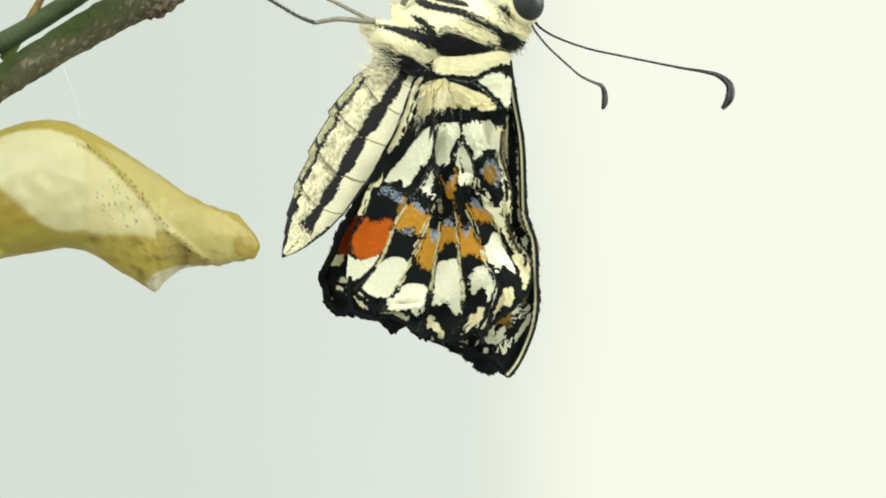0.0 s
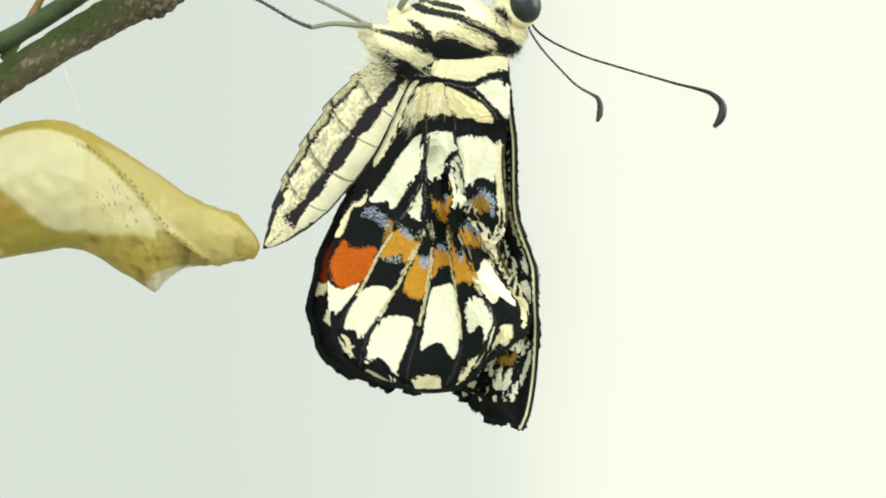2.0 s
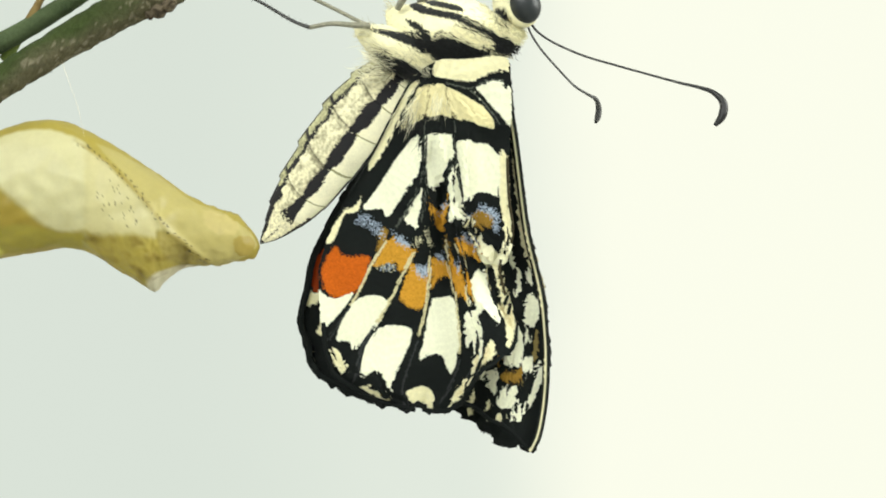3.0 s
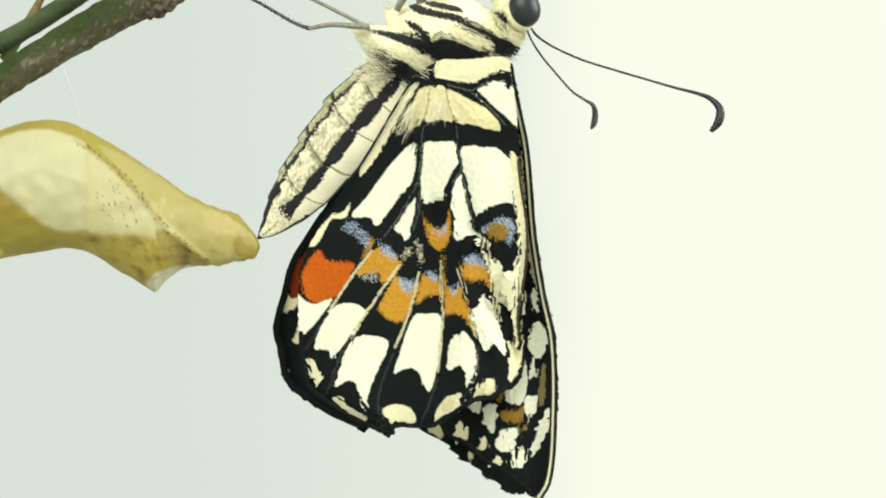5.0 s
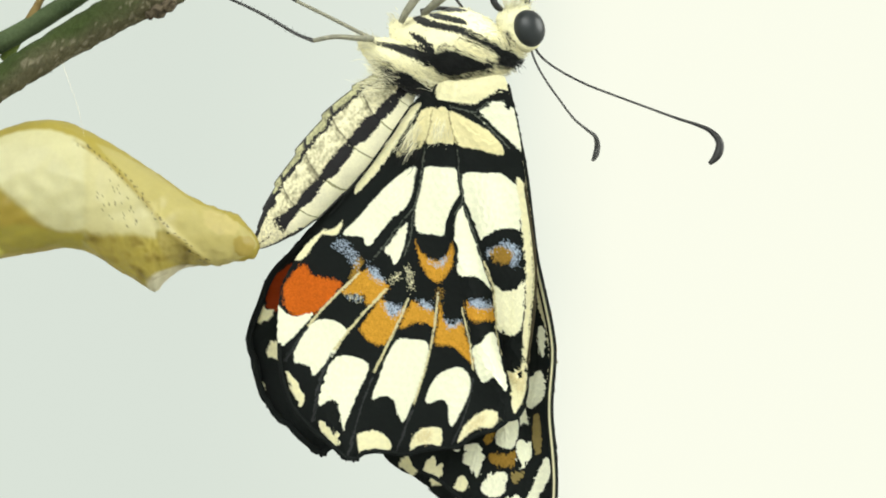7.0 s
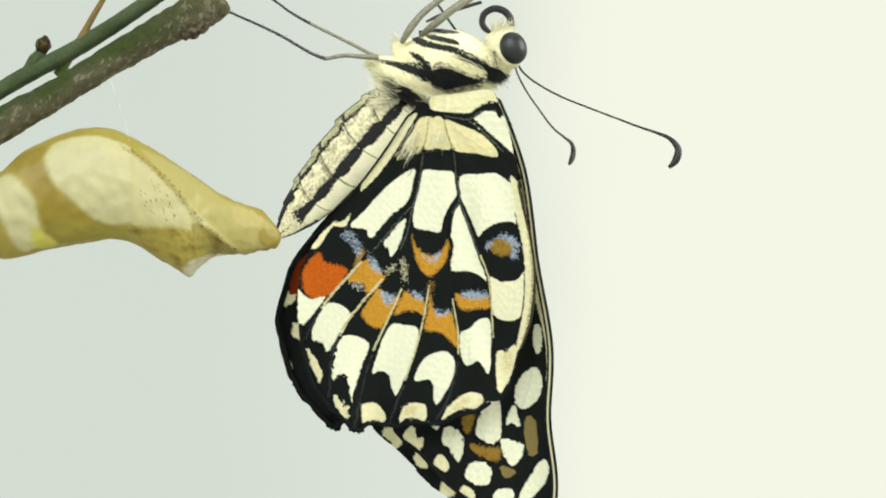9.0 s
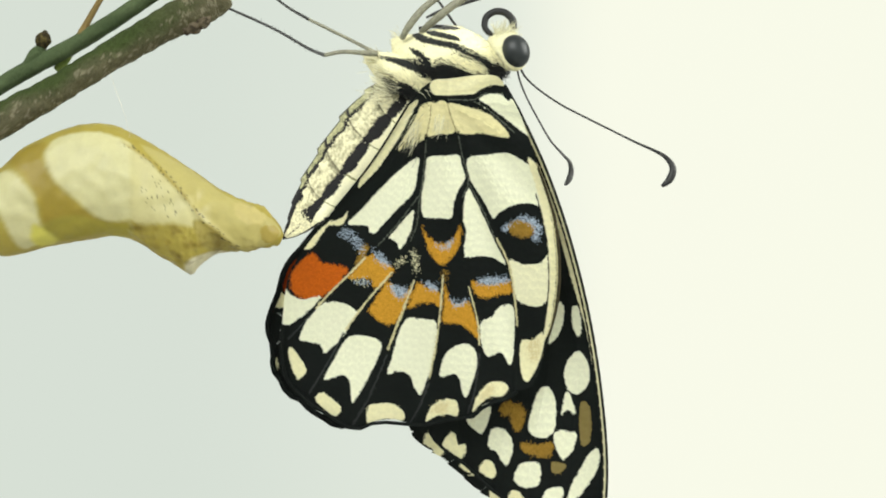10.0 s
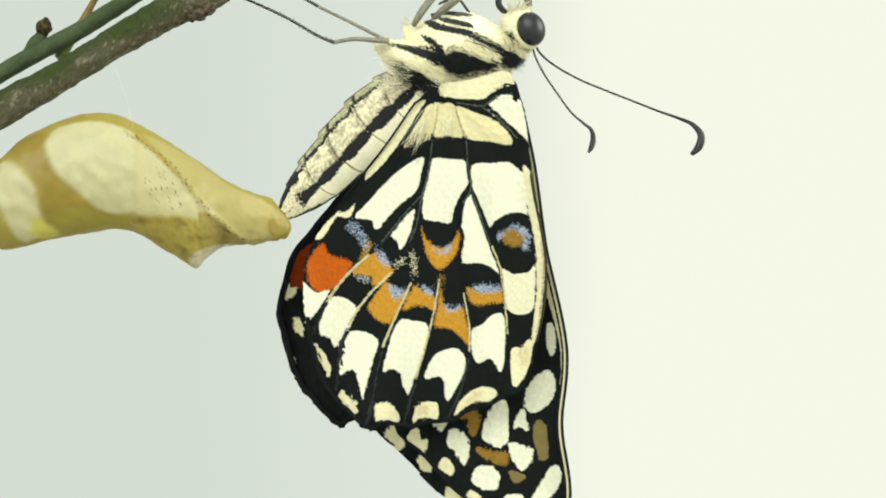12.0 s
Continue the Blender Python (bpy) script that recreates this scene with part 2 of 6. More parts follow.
def branch():
    root = tagged(new("branch"), "cut grey-brown twig with a green side stem", "twig")
    grown("twig", [(-18900, 4300), (-4700, 2400), (-1200, 880), (-300, 375), (0, 218), (100, 163), (200, 101), (300, 44), (345, 20), (372, 2), (388, -10), (393, -14)], 0,
          [9, 7, 4.5, 2.6, 1.9, 1.65, 1.65, 1.85, 2.15, 2.25, 2.0, 0.9], bark_colour, root, knobs=0.16)
    for u, v, r in ((348, 54, 1.0), (363, 45, 1.1), (332, 58, 0.6), (371, 28, 0.8), (384, 14, 0.6)):
        grown("bark_knot", [(u - 8, v - 10), (u, v), (u + 5, v + 4)], -0.6, [r * 0.8, r, r * 0.4], lambda p: (0.13, 0.105, 0.07) if noise.noise(p * 3) > 0 else (0.05, 0.04, 0.028), root, "rough broken bark", 18, 6, 0.35)
    grown("side_stem", [(-240, 330), (-90, 216), (0, 157), (60, 122), (130, 85), (200, 42), (262, 0), (330, -50), (420, -130)], 2.5,
          [0.8, 0.9, 0.95, 0.98, 0.95, 0.92, 0.9, 0.9, 0.8], green_colour, root, "smooth green side stem", knobs=0.05)
    grown("bud_base", [(28, 146), (46, 124), (60, 106), (72, 92), (80, 84)], 2.3, [0.2, 0.55, 0.75, 0.65, 0.3], green_colour, root, "green swelling under a bud", 24, 8, 0.05)
    grown("bud", [(72, 88), (75, 80), (78, 72), (81, 65), (83, 60)], 2.0, [0.55, 0.8, 0.88, 0.6, 0.1], lambda p: (0.03, 0.024, 0.012) if noise.noise(p * 3) > -0.1 else (0.075, 0.06, 0.02), root, "dark dry bud", 18, 6, 0.22)
    grown("sprout", [(98, 128), (108, 119), (118, 110), (128, 102)], 3.4, [0.3, 0.5, 0.42, 0.1], lambda p: (0.14, 0.19, 0.05), root, "small yellow-green sprout", 12, 5, 0.05)
    grown("tendril", [(146, 68), (153, 48), (166, 24), (182, -4), (196, -30)], 2.5, [0.75, 0.42, 0.36, 0.32, 0.3], lambda p: (0.17, 0.12, 0.045), root, "brown leaf stalk", 10, 5, 0.03)


branch()

PUPA_TOP = [(-130, 345), (-100, 330), (-60, 322), (0, 303), (40, 268), (80, 247), (120, 231), (160, 223), (200, 226), (240, 243), (280, 266), (310, 285),
            (337, 303), (352, 313), (380, 333), (410, 350), (438, 361), (461, 367), (474, 379), (484, 392), (493, 401), (499, 413)]
PUPA_LOW = [350, 395, 430, 455, 452, 441, 433, 427, 421, 430, 455, 472, 488, 473, 453, 448, 448, 442, 441, 438, 434, 424]


def chrysalis():
    root = tagged(new("chrysalis"), "empty yellow-brown chrysalis shell with pale translucent patches", "chrysalis")
    rows = smooth([(u, a, b) for (u, a), b in zip(PUPA_TOP, PUPA_LOW)], False, 15)
    sides, depth, verts, uv, faces = 260, 0.3, [], [], []
    for u, a, b in rows:
        h = (b - a) / 2
        for j in range(sides):
            t = 2 * math.pi * j / sides
            v = (a + b) / 2 - h * math.cos(t)
            x, z = plan(u, v, depth)
            thick = min(h, 62 + 0.2 * h) * UNIT * 0.85
            verts.append((x, depth - thick * math.sin(t), z))
            uv.append((u, v))
    n = len(rows)
    for i in range(n - 1):
        for j in range(sides):
            k = (j + 1) % sides
            faces.append((i * sides + j, i * sides + k, (i + 1) * sides + k, (i + 1) * sides + j))
    faces += [tuple(range(sides))[::-1], tuple(range((n - 1) * sides, n * sides))]
    uv = np.array(uv, float)
    shell, pale, deep, lemon, tan = (0.42, 0.345, 0.07), (0.65, 0.625, 0.37), (0.35, 0.265, 0.04), (0.68, 0.64, 0.14), (0.50, 0.44, 0.165)
    seam = [(225, 258), (255, 278), (290, 305), (330, 346), (362, 388), (392, 416), (428, 447)]
    spots = [(tan, [(255, 262), (330, 300), (400, 350), (455, 372), (497, 415), (460, 442), (425, 445), (392, 414), (350, 372), (300, 310)]),
             ((0.57, 0.49, 0.20), [(420, 362), (450, 370), (470, 385), (462, 402), (436, 398), (418, 380)]),
             ((0.42, 0.33, 0.08), [(462, 408), (482, 402), (494, 412), (488, 428), (468, 432)]),
             (deep, [(20, 285), (70, 262), (92, 262), (88, 290), (112, 328), (145, 360), (190, 394), (180, 412), (120, 420), (92, 402), (84, 362), (60, 318)]),
             ((0.36, 0.31, 0.05), [(92, 402), (140, 385), (200, 398), (240, 402), (235, 424), (180, 418), (110, 428)]),
             (pale, [(91, 285), (108, 252), (160, 240), (205, 246), (245, 270), (245, 330), (240, 392), (190, 392), (145, 355), (112, 325)]),
             ((0.63, 0.59, 0.32), [(244, 272), (300, 320), (350, 372), (385, 408), (365, 412), (330, 402), (290, 400), (243, 394), (243, 330)]),
             (pale, [(-2, 322), (30, 308), (58, 328), (78, 358), (84, 400), (100, 428), (70, 437), (45, 442), (25, 400), (8, 360)]),
             (lemon, [(72, 402), (88, 408), (108, 430), (80, 438), (66, 430)]),
             ((0.36, 0.30, 0.08), [(350, 395), (385, 405), (405, 430), (425, 446), (395, 448), (365, 440)]),
             ((0.66, 0.63, 0.48), [(328, 486), (335, 468), (352, 456), (380, 448), (400, 447), (380, 456), (356, 472), (342, 489)])]
    lines = [((0.33, 0.27, 0.06), 1.4, [(91, 285), (110, 324), (143, 357), (190, 394), (240, 395)]), ((0.50, 0.47, 0.25), 1.0, [(245, 275), (246, 330), (241, 394), (236, 420)]),
             ((0.36, 0.28, 0.08), 1.1, seam)]
    cols = paint(uv[:, 0], uv[:, 1], shell, spots, lines, (), 0.5).reshape(n, sides, 3)
    for _ in range(2):
        cols = (cols + np.roll(cols, 1, 1) + np.roll(cols, -1, 1)) / 3
        cols[1:-1] = (cols[:-2] + cols[1:-1] + cols[2:]) / 3
    cols = cols.reshape(-1, 3)
    along_seam = gap(smooth(seam, False), uv[:, 0], uv[:, 1])
    speckled = inside(smooth([(258, 325), (290, 322), (325, 370), (310, 392), (275, 372)]), uv[:, 0], uv[:, 1])
    stained = inside(smooth([(235, 402), (300, 402), (385, 415), (400, 440), (350, 465), (320, 478), (265, 448)]), uv[:, 0], uv[:, 1])
    for i, (u, v) in enumerate(uv):
        soft, fine = noise.noise(Vector((u * 0.025, v * 0.035, 0))), noise.noise(Vector((u * 0.11, v * 0.11, 2)))
        speck = noise.noise(Vector((u * 0.22, v * 0.30, 7)))
        cols[i] *= 1 + 0.06 * soft + 0.025 * fine
        if stained[i]:
            cols[i] *= np.array((1, 1, 1)) - np.array((0.38, 0.42, 0.5)) * max(0.0, 1.5 * noise.noise(Vector((u * 0.045, v * 0.07, 4))) + 0.5 * fine + 0.1)
        if (along_seam[i] < 5 and speck > 0.30 and u > 225) or (speckled[i] and speck > 0.42):
            cols[i] = cols[i] * 0.35
    for i, p in enumerate(verts):
        q, u_ = Vector(p), uv[i][0]
        rise = 0.28 * math.exp(-(along_seam[i] / 6) ** 2) + (0.10 * noise.noise(q * 2.2) if stained[i] else 0)
        verts[i] = tuple(q + Vector((0, noise.noise(q * 0.7) * 0.22 - (rise if p[1] < depth else 0), noise.noise(q * 1.3) * (0.06 + 0.16 * max(0.0, min(1.0, (u_ - 380) / 60))))))
    verts = np.array(verts) * 0.001 + np.array((0, 0, HEIGHT))
    mesh("shell", verts, faces, SHELL, root, cols)
    limb_at = (0, 0, -HEIGHT * 1000)
    limb("silk_girdle", [(229, 248), (222, 215), (211, 182), (190, 124)], [-3.5, -2, -1, -0.5], [0.011, 0.011, 0.011, 0.011], SILK, root, limb_at, "fine silk thread")


chrysalis()

# ---- butterfly ----
HIND_REST = [(3.91, 15.37), (-1.13, 14.93), (1.39, 11.84), (2.65, 5.68), (-7.92, 0.65), (-3.77, 1.41), (-11.12, -3.31), (-14.27, -1.74), (-8.23, -1.55), (-9.74, -4.82), (-13.51, -12.43), (-11.69, -7.65), (8.56, 0.78), (-9.99, -17.78), (-3.01, -16.96), (6.99, -13.69), (9.82, -7.65), (3.03, -2.93), (-16.66, -13.69), (-13.26, -18.28), (-6.97, -19.35), (-0.56, -19.10), (4.98, -16.96), (9.25, -13.37), (5.35, 17.88), (-1.06, 17.13), (11.26, 4.86), (12.40, -1.11), (12.08, -7.71), (-1.75, 8.58), (-2.07, 2.35), (0.64, 2.23), (2.08, -2.05), (6.42, -2.87), (8.31, 3.61), (8.62, -2.68), (5.61, 0.65), (2.96, -5.20), (6.93, -5.38), (7.68, -6.77), (7.05, -7.59), (4.22, -12.11), (2.02, -11.93), (1.83, -17.59), (-1.31, -9.47), (-14.96, -18.47), (-11.19, -20.92), (-5.84, -20.29), (2.84, -19.79)]
FORE_REST = [(11.03, 9.46), (14.68, 0.17), (3.98, 15.68), (5.45, 18.24), (16.67, -10.08), (15.45, -14.89), (11.67, -19.05), (14.62, -18.16), (16.48, -26.10), (1.10, -22.90), (17.12, -35.40)]
HIND_AT, FORE_AT, BODY_AT, ABDOMEN_AT = {}, {}, {}, {}
HEAD_AT, ANTENNA_AT, FAR_ANTENNA_AT = {}, {}, {}
HIND_AT[0] = [(3.63, 16.50), (-0.88, 16.55), (1.59, 14.08), (1.87, 10.51), (-3.52, 6.38), (-0.99, 6.66), (-5.39, 2.81), (-7.32, 3.02), (-3.14, 4.73), (-3.79, 1.76), (-6.21, -5.12), (-4.62, -1.16), (4.62, 7.09), (-2.15, -6.54), (1.32, -6.43), (6.99, -2.15), (6.00, 1.81), (2.09, 5.67), (-7.92, -5.22), (-4.62, -5.72), (-0.88, -7.21), (3.63, -6.54), (6.27, -4.73), (8.03, -2.15), (6.00, 19.30), (-0.49, 18.48), (5.55, 9.13), (6.49, 5.83), (6.27, 1.98), (-0.49, 11.88), (-0.06, 8.20), (0.88, 8.58), (1.93, 6.33), (3.14, 6.11), (4.62, 9.73), (5.00, 4.34), (3.19, 7.21), (2.64, 4.18), (4.62, 3.08), (5.55, 1.98), (5.39, 1.26), (4.90, -1.59), (3.52, -1.87), (4.46, -5.45), (1.16, -1.16), (-6.54, -6.99), (-2.69, -8.30), (-0.66, -8.86), (3.63, -8.74)]
HIND_AT[0.5] = [(3.79, 17.27), (-0.99, 17.11), (1.71, 14.74), (1.79, 10.70), (-3.30, 6.33), (-0.66, 6.66), (-5.28, 2.25), (-6.49, 2.58), (-2.97, 4.46), (-3.79, 1.32), (-5.55, -5.88), (-4.40, -1.76), (4.46, 7.01), (-1.49, -8.09), (1.54, -6.98), (6.46, -2.48), (6.11, 1.48), (1.90, 5.75), (-7.92, -6.33), (-4.79, -7.37), (-0.88, -8.63), (3.22, -7.51), (6.05, -5.09), (7.70, -2.28), (6.00, 19.30), (-0.49, 18.75), (5.55, 9.49), (6.44, 5.69), (6.46, 1.71), (-0.49, 12.16), (-0.19, 8.53), (0.88, 8.99), (1.87, 6.27), (3.05, 6.33), (4.26, 9.79), (4.81, 4.26), (3.02, 7.48), (2.17, 4.18), (4.07, 3.22), (5.42, 1.71), (4.84, 1.26), (4.12, -1.32), (3.25, -2.23), (4.32, -5.94), (1.79, -1.65), (-6.46, -7.97), (-2.83, -9.21), (-0.58, -9.57), (3.49, -8.88)]
HIND_AT[1] = [(3.79, 17.43), (-1.04, 17.21), (1.54, 14.90), (1.71, 10.89), (-3.35, 6.00), (-0.82, 6.38), (-5.39, 1.93), (-6.16, 2.42), (-3.02, 4.12), (-3.85, 0.94), (-5.39, -6.21), (-4.40, -2.20), (4.29, 6.93), (-1.87, -9.02), (1.76, -7.54), (5.94, -2.81), (6.21, 1.16), (1.71, 5.83), (-7.92, -6.99), (-4.79, -8.47), (-1.04, -9.57), (2.81, -8.47), (5.83, -5.45), (7.37, -2.42), (6.11, 19.41), (-0.49, 18.86), (5.55, 9.85), (6.38, 5.55), (6.66, 1.43), (-0.49, 12.43), (-0.33, 8.86), (0.88, 9.40), (1.81, 6.21), (2.97, 6.54), (3.90, 9.85), (4.62, 4.18), (2.86, 7.75), (1.71, 4.18), (3.52, 3.35), (5.28, 1.43), (4.29, 1.26), (3.35, -1.04), (2.97, -2.58), (4.18, -6.43), (2.42, -2.15), (-6.38, -8.96), (-2.97, -10.12), (-0.49, -10.29), (3.35, -9.02)]
HIND_AT[1.5] = [(3.35, 16.00), (-1.16, 16.28), (1.16, 13.47), (1.32, 9.52), (-4.46, 4.90), (-1.93, 5.12), (-6.38, 0.94), (-9.02, 1.43), (-4.07, 2.97), (-4.90, -0.17), (-7.81, -7.65), (-6.00, -3.19), (3.79, 5.00), (-4.18, -10.67), (1.21, -9.73), (7.59, -4.46), (5.00, 0.60), (1.71, 4.34), (-9.07, -8.36), (-5.55, -10.95), (-1.04, -11.94), (3.08, -10.67), (6.66, -7.37), (8.47, -4.62), (5.83, 18.92), (-0.44, 18.37), (5.39, 8.30), (5.94, 4.46), (5.39, 0.71), (-1.04, 11.33), (-0.77, 7.09), (0.60, 8.58), (1.59, 4.57), (2.64, 4.90), (3.63, 7.75), (4.29, 2.25), (2.53, 5.28), (2.25, 2.25), (4.07, 1.16), (4.84, 0.71), (4.73, -0.60), (5.17, -4.07), (3.35, -4.07), (4.62, -8.63), (0.88, -3.25), (-7.48, -11.22), (-2.97, -12.71), (-0.66, -12.98), (2.97, -11.61)]
HIND_AT[2] = [(3.35, 15.89), (-1.21, 16.28), (1.10, 13.37), (1.27, 9.10), (-4.79, 4.29), (-2.25, 4.46), (-6.82, 0.11), (-9.52, 0.82), (-4.40, 2.25), (-5.22, -0.94), (-8.09, -8.53), (-6.38, -3.96), (3.71, 4.18), (-4.46, -12.48), (1.10, -10.34), (6.98, -5.36), (4.81, -0.22), (1.51, 3.52), (-9.24, -9.68), (-6.00, -12.76), (-1.49, -13.31), (2.86, -11.69), (5.91, -8.47), (7.84, -5.72), (5.83, 18.86), (-0.44, 18.26), (5.69, 7.48), (6.11, 3.63), (5.20, 0.05), (-1.27, 11.14), (-0.99, 6.82), (0.33, 7.84), (1.35, 4.10), (2.39, 4.24), (3.58, 6.88), (4.46, 1.16), (2.31, 4.37), (1.90, 1.84), (3.66, 0.60), (4.62, -0.16), (4.46, -1.16), (4.40, -4.48), (2.94, -4.84), (4.12, -9.52), (0.80, -3.52), (-7.75, -12.24), (-3.19, -13.67), (-0.85, -13.80), (2.75, -12.60)]
HIND_AT[2.5] = [(3.35, 15.89), (-1.16, 16.17), (1.10, 13.31), (1.21, 8.69), (-5.06, 3.96), (-2.42, 4.12), (-6.99, -0.33), (-9.85, 0.49), (-4.62, 1.87), (-5.50, -1.38), (-8.25, -9.07), (-6.54, -4.46), (3.63, 3.35), (-4.67, -13.04), (0.99, -10.95), (6.38, -6.27), (4.62, -1.04), (1.32, 2.69), (-9.46, -10.45), (-5.83, -13.70), (-1.71, -13.80), (2.64, -12.71), (5.17, -9.57), (7.21, -6.82), (5.83, 18.86), (-0.39, 18.32), (6.00, 6.66), (6.27, 2.81), (5.00, -0.60), (-1.49, 10.95), (-1.21, 6.54), (0.06, 7.09), (1.10, 3.63), (2.15, 3.58), (3.52, 6.00), (4.62, 0.06), (2.09, 3.46), (1.54, 1.43), (3.25, 0.06), (4.40, -1.04), (4.18, -1.71), (3.63, -4.90), (2.53, -5.61), (3.63, -10.39), (0.71, -3.79), (-8.03, -13.26), (-3.41, -14.63), (-1.04, -14.63), (2.53, -13.59)]
HIND_AT[3] = [(3.35, 15.84), (-1.04, 16.17), (1.16, 13.20), (1.16, 8.42), (-5.28, 3.52), (-2.37, 4.07), (-7.42, -0.77), (-10.34, 0.17), (-4.95, 1.43), (-5.88, -1.76), (-8.69, -9.62), (-6.82, -4.90), (3.79, 2.69), (-5.00, -13.70), (0.88, -11.77), (5.55, -7.09), (4.95, -2.15), (1.32, 2.15), (-10.01, -11.05), (-6.16, -14.57), (-1.93, -14.36), (2.25, -13.59), (4.29, -9.96), (6.54, -7.54), (5.94, 18.86), (-0.33, 18.32), (6.21, 6.11), (6.66, 2.25), (5.39, -1.49), (-1.49, 11.05), (-0.88, 6.21), (0.33, 6.76), (0.94, 3.08), (2.15, 3.02), (3.63, 5.45), (5.06, -0.49), (2.20, 2.81), (1.59, 0.88), (3.35, -0.49), (4.51, -1.71), (4.07, -2.37), (2.97, -5.45), (2.53, -6.27), (3.19, -10.95), (0.88, -4.79), (-8.47, -13.70), (-3.79, -15.46), (-1.76, -15.62), (2.20, -14.24)]
HIND_AT[5] = [(3.46, 15.68), (-0.94, 16.00), (1.26, 12.81), (1.71, 7.48), (-6.33, 2.58), (-2.97, 3.46), (-8.86, -1.43), (-11.94, -0.17), (-6.33, 0.44), (-7.59, -2.69), (-10.78, -10.45), (-9.02, -5.67), (5.39, 1.54), (-7.32, -15.12), (-1.32, -13.42), (6.00, -10.12), (6.82, -6.00), (1.98, 0.33), (-12.38, -12.15), (-9.19, -15.84), (-4.34, -16.23), (0.60, -15.46), (4.01, -13.70), (7.04, -10.95), (6.00, 18.86), (-0.22, 18.32), (7.48, 5.83), (8.09, 0.60), (7.15, -6.43), (-1.76, 10.23), (-1.59, 4.73), (0.06, 4.90), (1.32, 1.04), (3.79, 0.71), (5.28, 4.18), (5.55, -1.87), (3.25, 1.71), (1.87, -1.59), (4.29, -2.42), (5.17, -4.79), (4.62, -5.17), (3.90, -9.02), (1.98, -8.30), (2.42, -13.53), (-0.33, -6.54), (-10.95, -15.12), (-5.83, -17.82), (-3.25, -17.16), (2.25, -15.12)]
HIND_AT[5.5] = [(3.79, 16.00), (-0.66, 16.11), (1.59, 12.98), (2.00, 7.16), (-6.33, 2.53), (-2.81, 3.46), (-9.07, -1.54), (-12.10, -0.28), (-6.38, 0.33), (-7.75, -2.81), (-11.05, -10.62), (-9.52, -5.72), (5.69, 1.22), (-7.54, -15.51), (-1.02, -13.74), (6.29, -10.44), (7.12, -6.32), (2.28, 0.01), (-13.14, -12.38), (-9.79, -16.28), (-4.51, -16.55), (0.90, -15.78), (4.31, -14.02), (7.34, -11.27), (6.00, 18.86), (-0.11, 18.37), (7.78, 5.51), (8.38, 0.28), (7.45, -6.76), (-1.46, 9.91), (-1.30, 4.41), (0.35, 4.57), (1.62, 0.72), (4.09, 0.39), (5.58, 3.86), (5.85, -2.19), (3.54, 1.38), (2.17, -1.92), (4.59, -2.74), (5.47, -5.10), (4.92, -5.49), (4.20, -9.34), (2.28, -8.63), (2.72, -13.85), (-0.03, -6.87), (-11.10, -15.48), (-5.99, -18.18), (-3.40, -17.52), (2.10, -15.48)]
HIND_AT[6] = [(4.40, 15.40), (-0.22, 14.90), (1.87, 12.54), (2.42, 7.09), (-5.50, 1.10), (-1.59, 2.42), (-7.59, -3.19), (-9.85, -2.25), (-5.22, -1.10), (-6.05, -4.40), (-8.25, -12.32), (-7.09, -7.48), (6.82, 0.71), (-4.18, -16.77), (2.09, -14.08), (4.29, -11.22), (8.03, -6.82), (2.25, -0.77), (-11.00, -14.08), (-7.09, -17.82), (-1.32, -17.88), (2.53, -18.37), (2.97, -14.90), (6.21, -11.49), (6.33, 17.49), (0.33, 16.39), (9.79, 5.00), (9.96, 0.06), (9.02, -6.54), (-1.04, 9.68), (-1.04, 4.73), (0.88, 4.73), (1.71, 0.06), (4.40, -0.39), (6.66, 3.79), (6.66, -2.58), (4.62, 0.88), (2.09, -2.69), (4.46, -3.52), (4.95, -5.45), (4.18, -5.88), (2.97, -9.57), (2.81, -9.85), (3.08, -12.04), (1.71, -7.65), (-9.29, -17.27), (-4.62, -19.91), (-0.49, -18.81), (2.97, -18.64)]
HIND_AT[6.5] = [(3.96, 13.37), (-0.49, 13.80), (1.59, 10.51), (1.87, 4.29), (-6.93, 0.60), (-3.63, 1.16), (-9.85, -3.19), (-13.04, -1.59), (-7.26, -1.59), (-8.74, -4.62), (-12.32, -12.15), (-10.67, -7.32), (5.72, -0.88), (-9.19, -17.27), (-3.52, -16.34), (6.38, -13.26), (6.54, -8.53), (2.53, -3.02), (-14.08, -13.47), (-10.84, -17.82), (-6.38, -18.75), (-1.21, -18.37), (4.18, -16.55), (7.32, -13.70), (5.88, 17.00), (0.11, 16.11), (8.03, 3.08), (8.69, -2.15), (8.30, -7.65), (-1.51, 7.70), (-2.13, 1.91), (0.19, 1.53), (1.70, -2.18), (4.54, -3.71), (5.73, 1.77), (5.86, -3.79), (3.87, -0.58), (2.45, -5.18), (4.87, -6.12), (5.33, -7.55), (5.07, -8.21), (3.83, -11.69), (1.76, -11.40), (1.14, -16.96), (-1.35, -8.97), (-11.91, -18.06), (-9.15, -20.37), (-5.37, -19.65), (1.95, -19.23)]
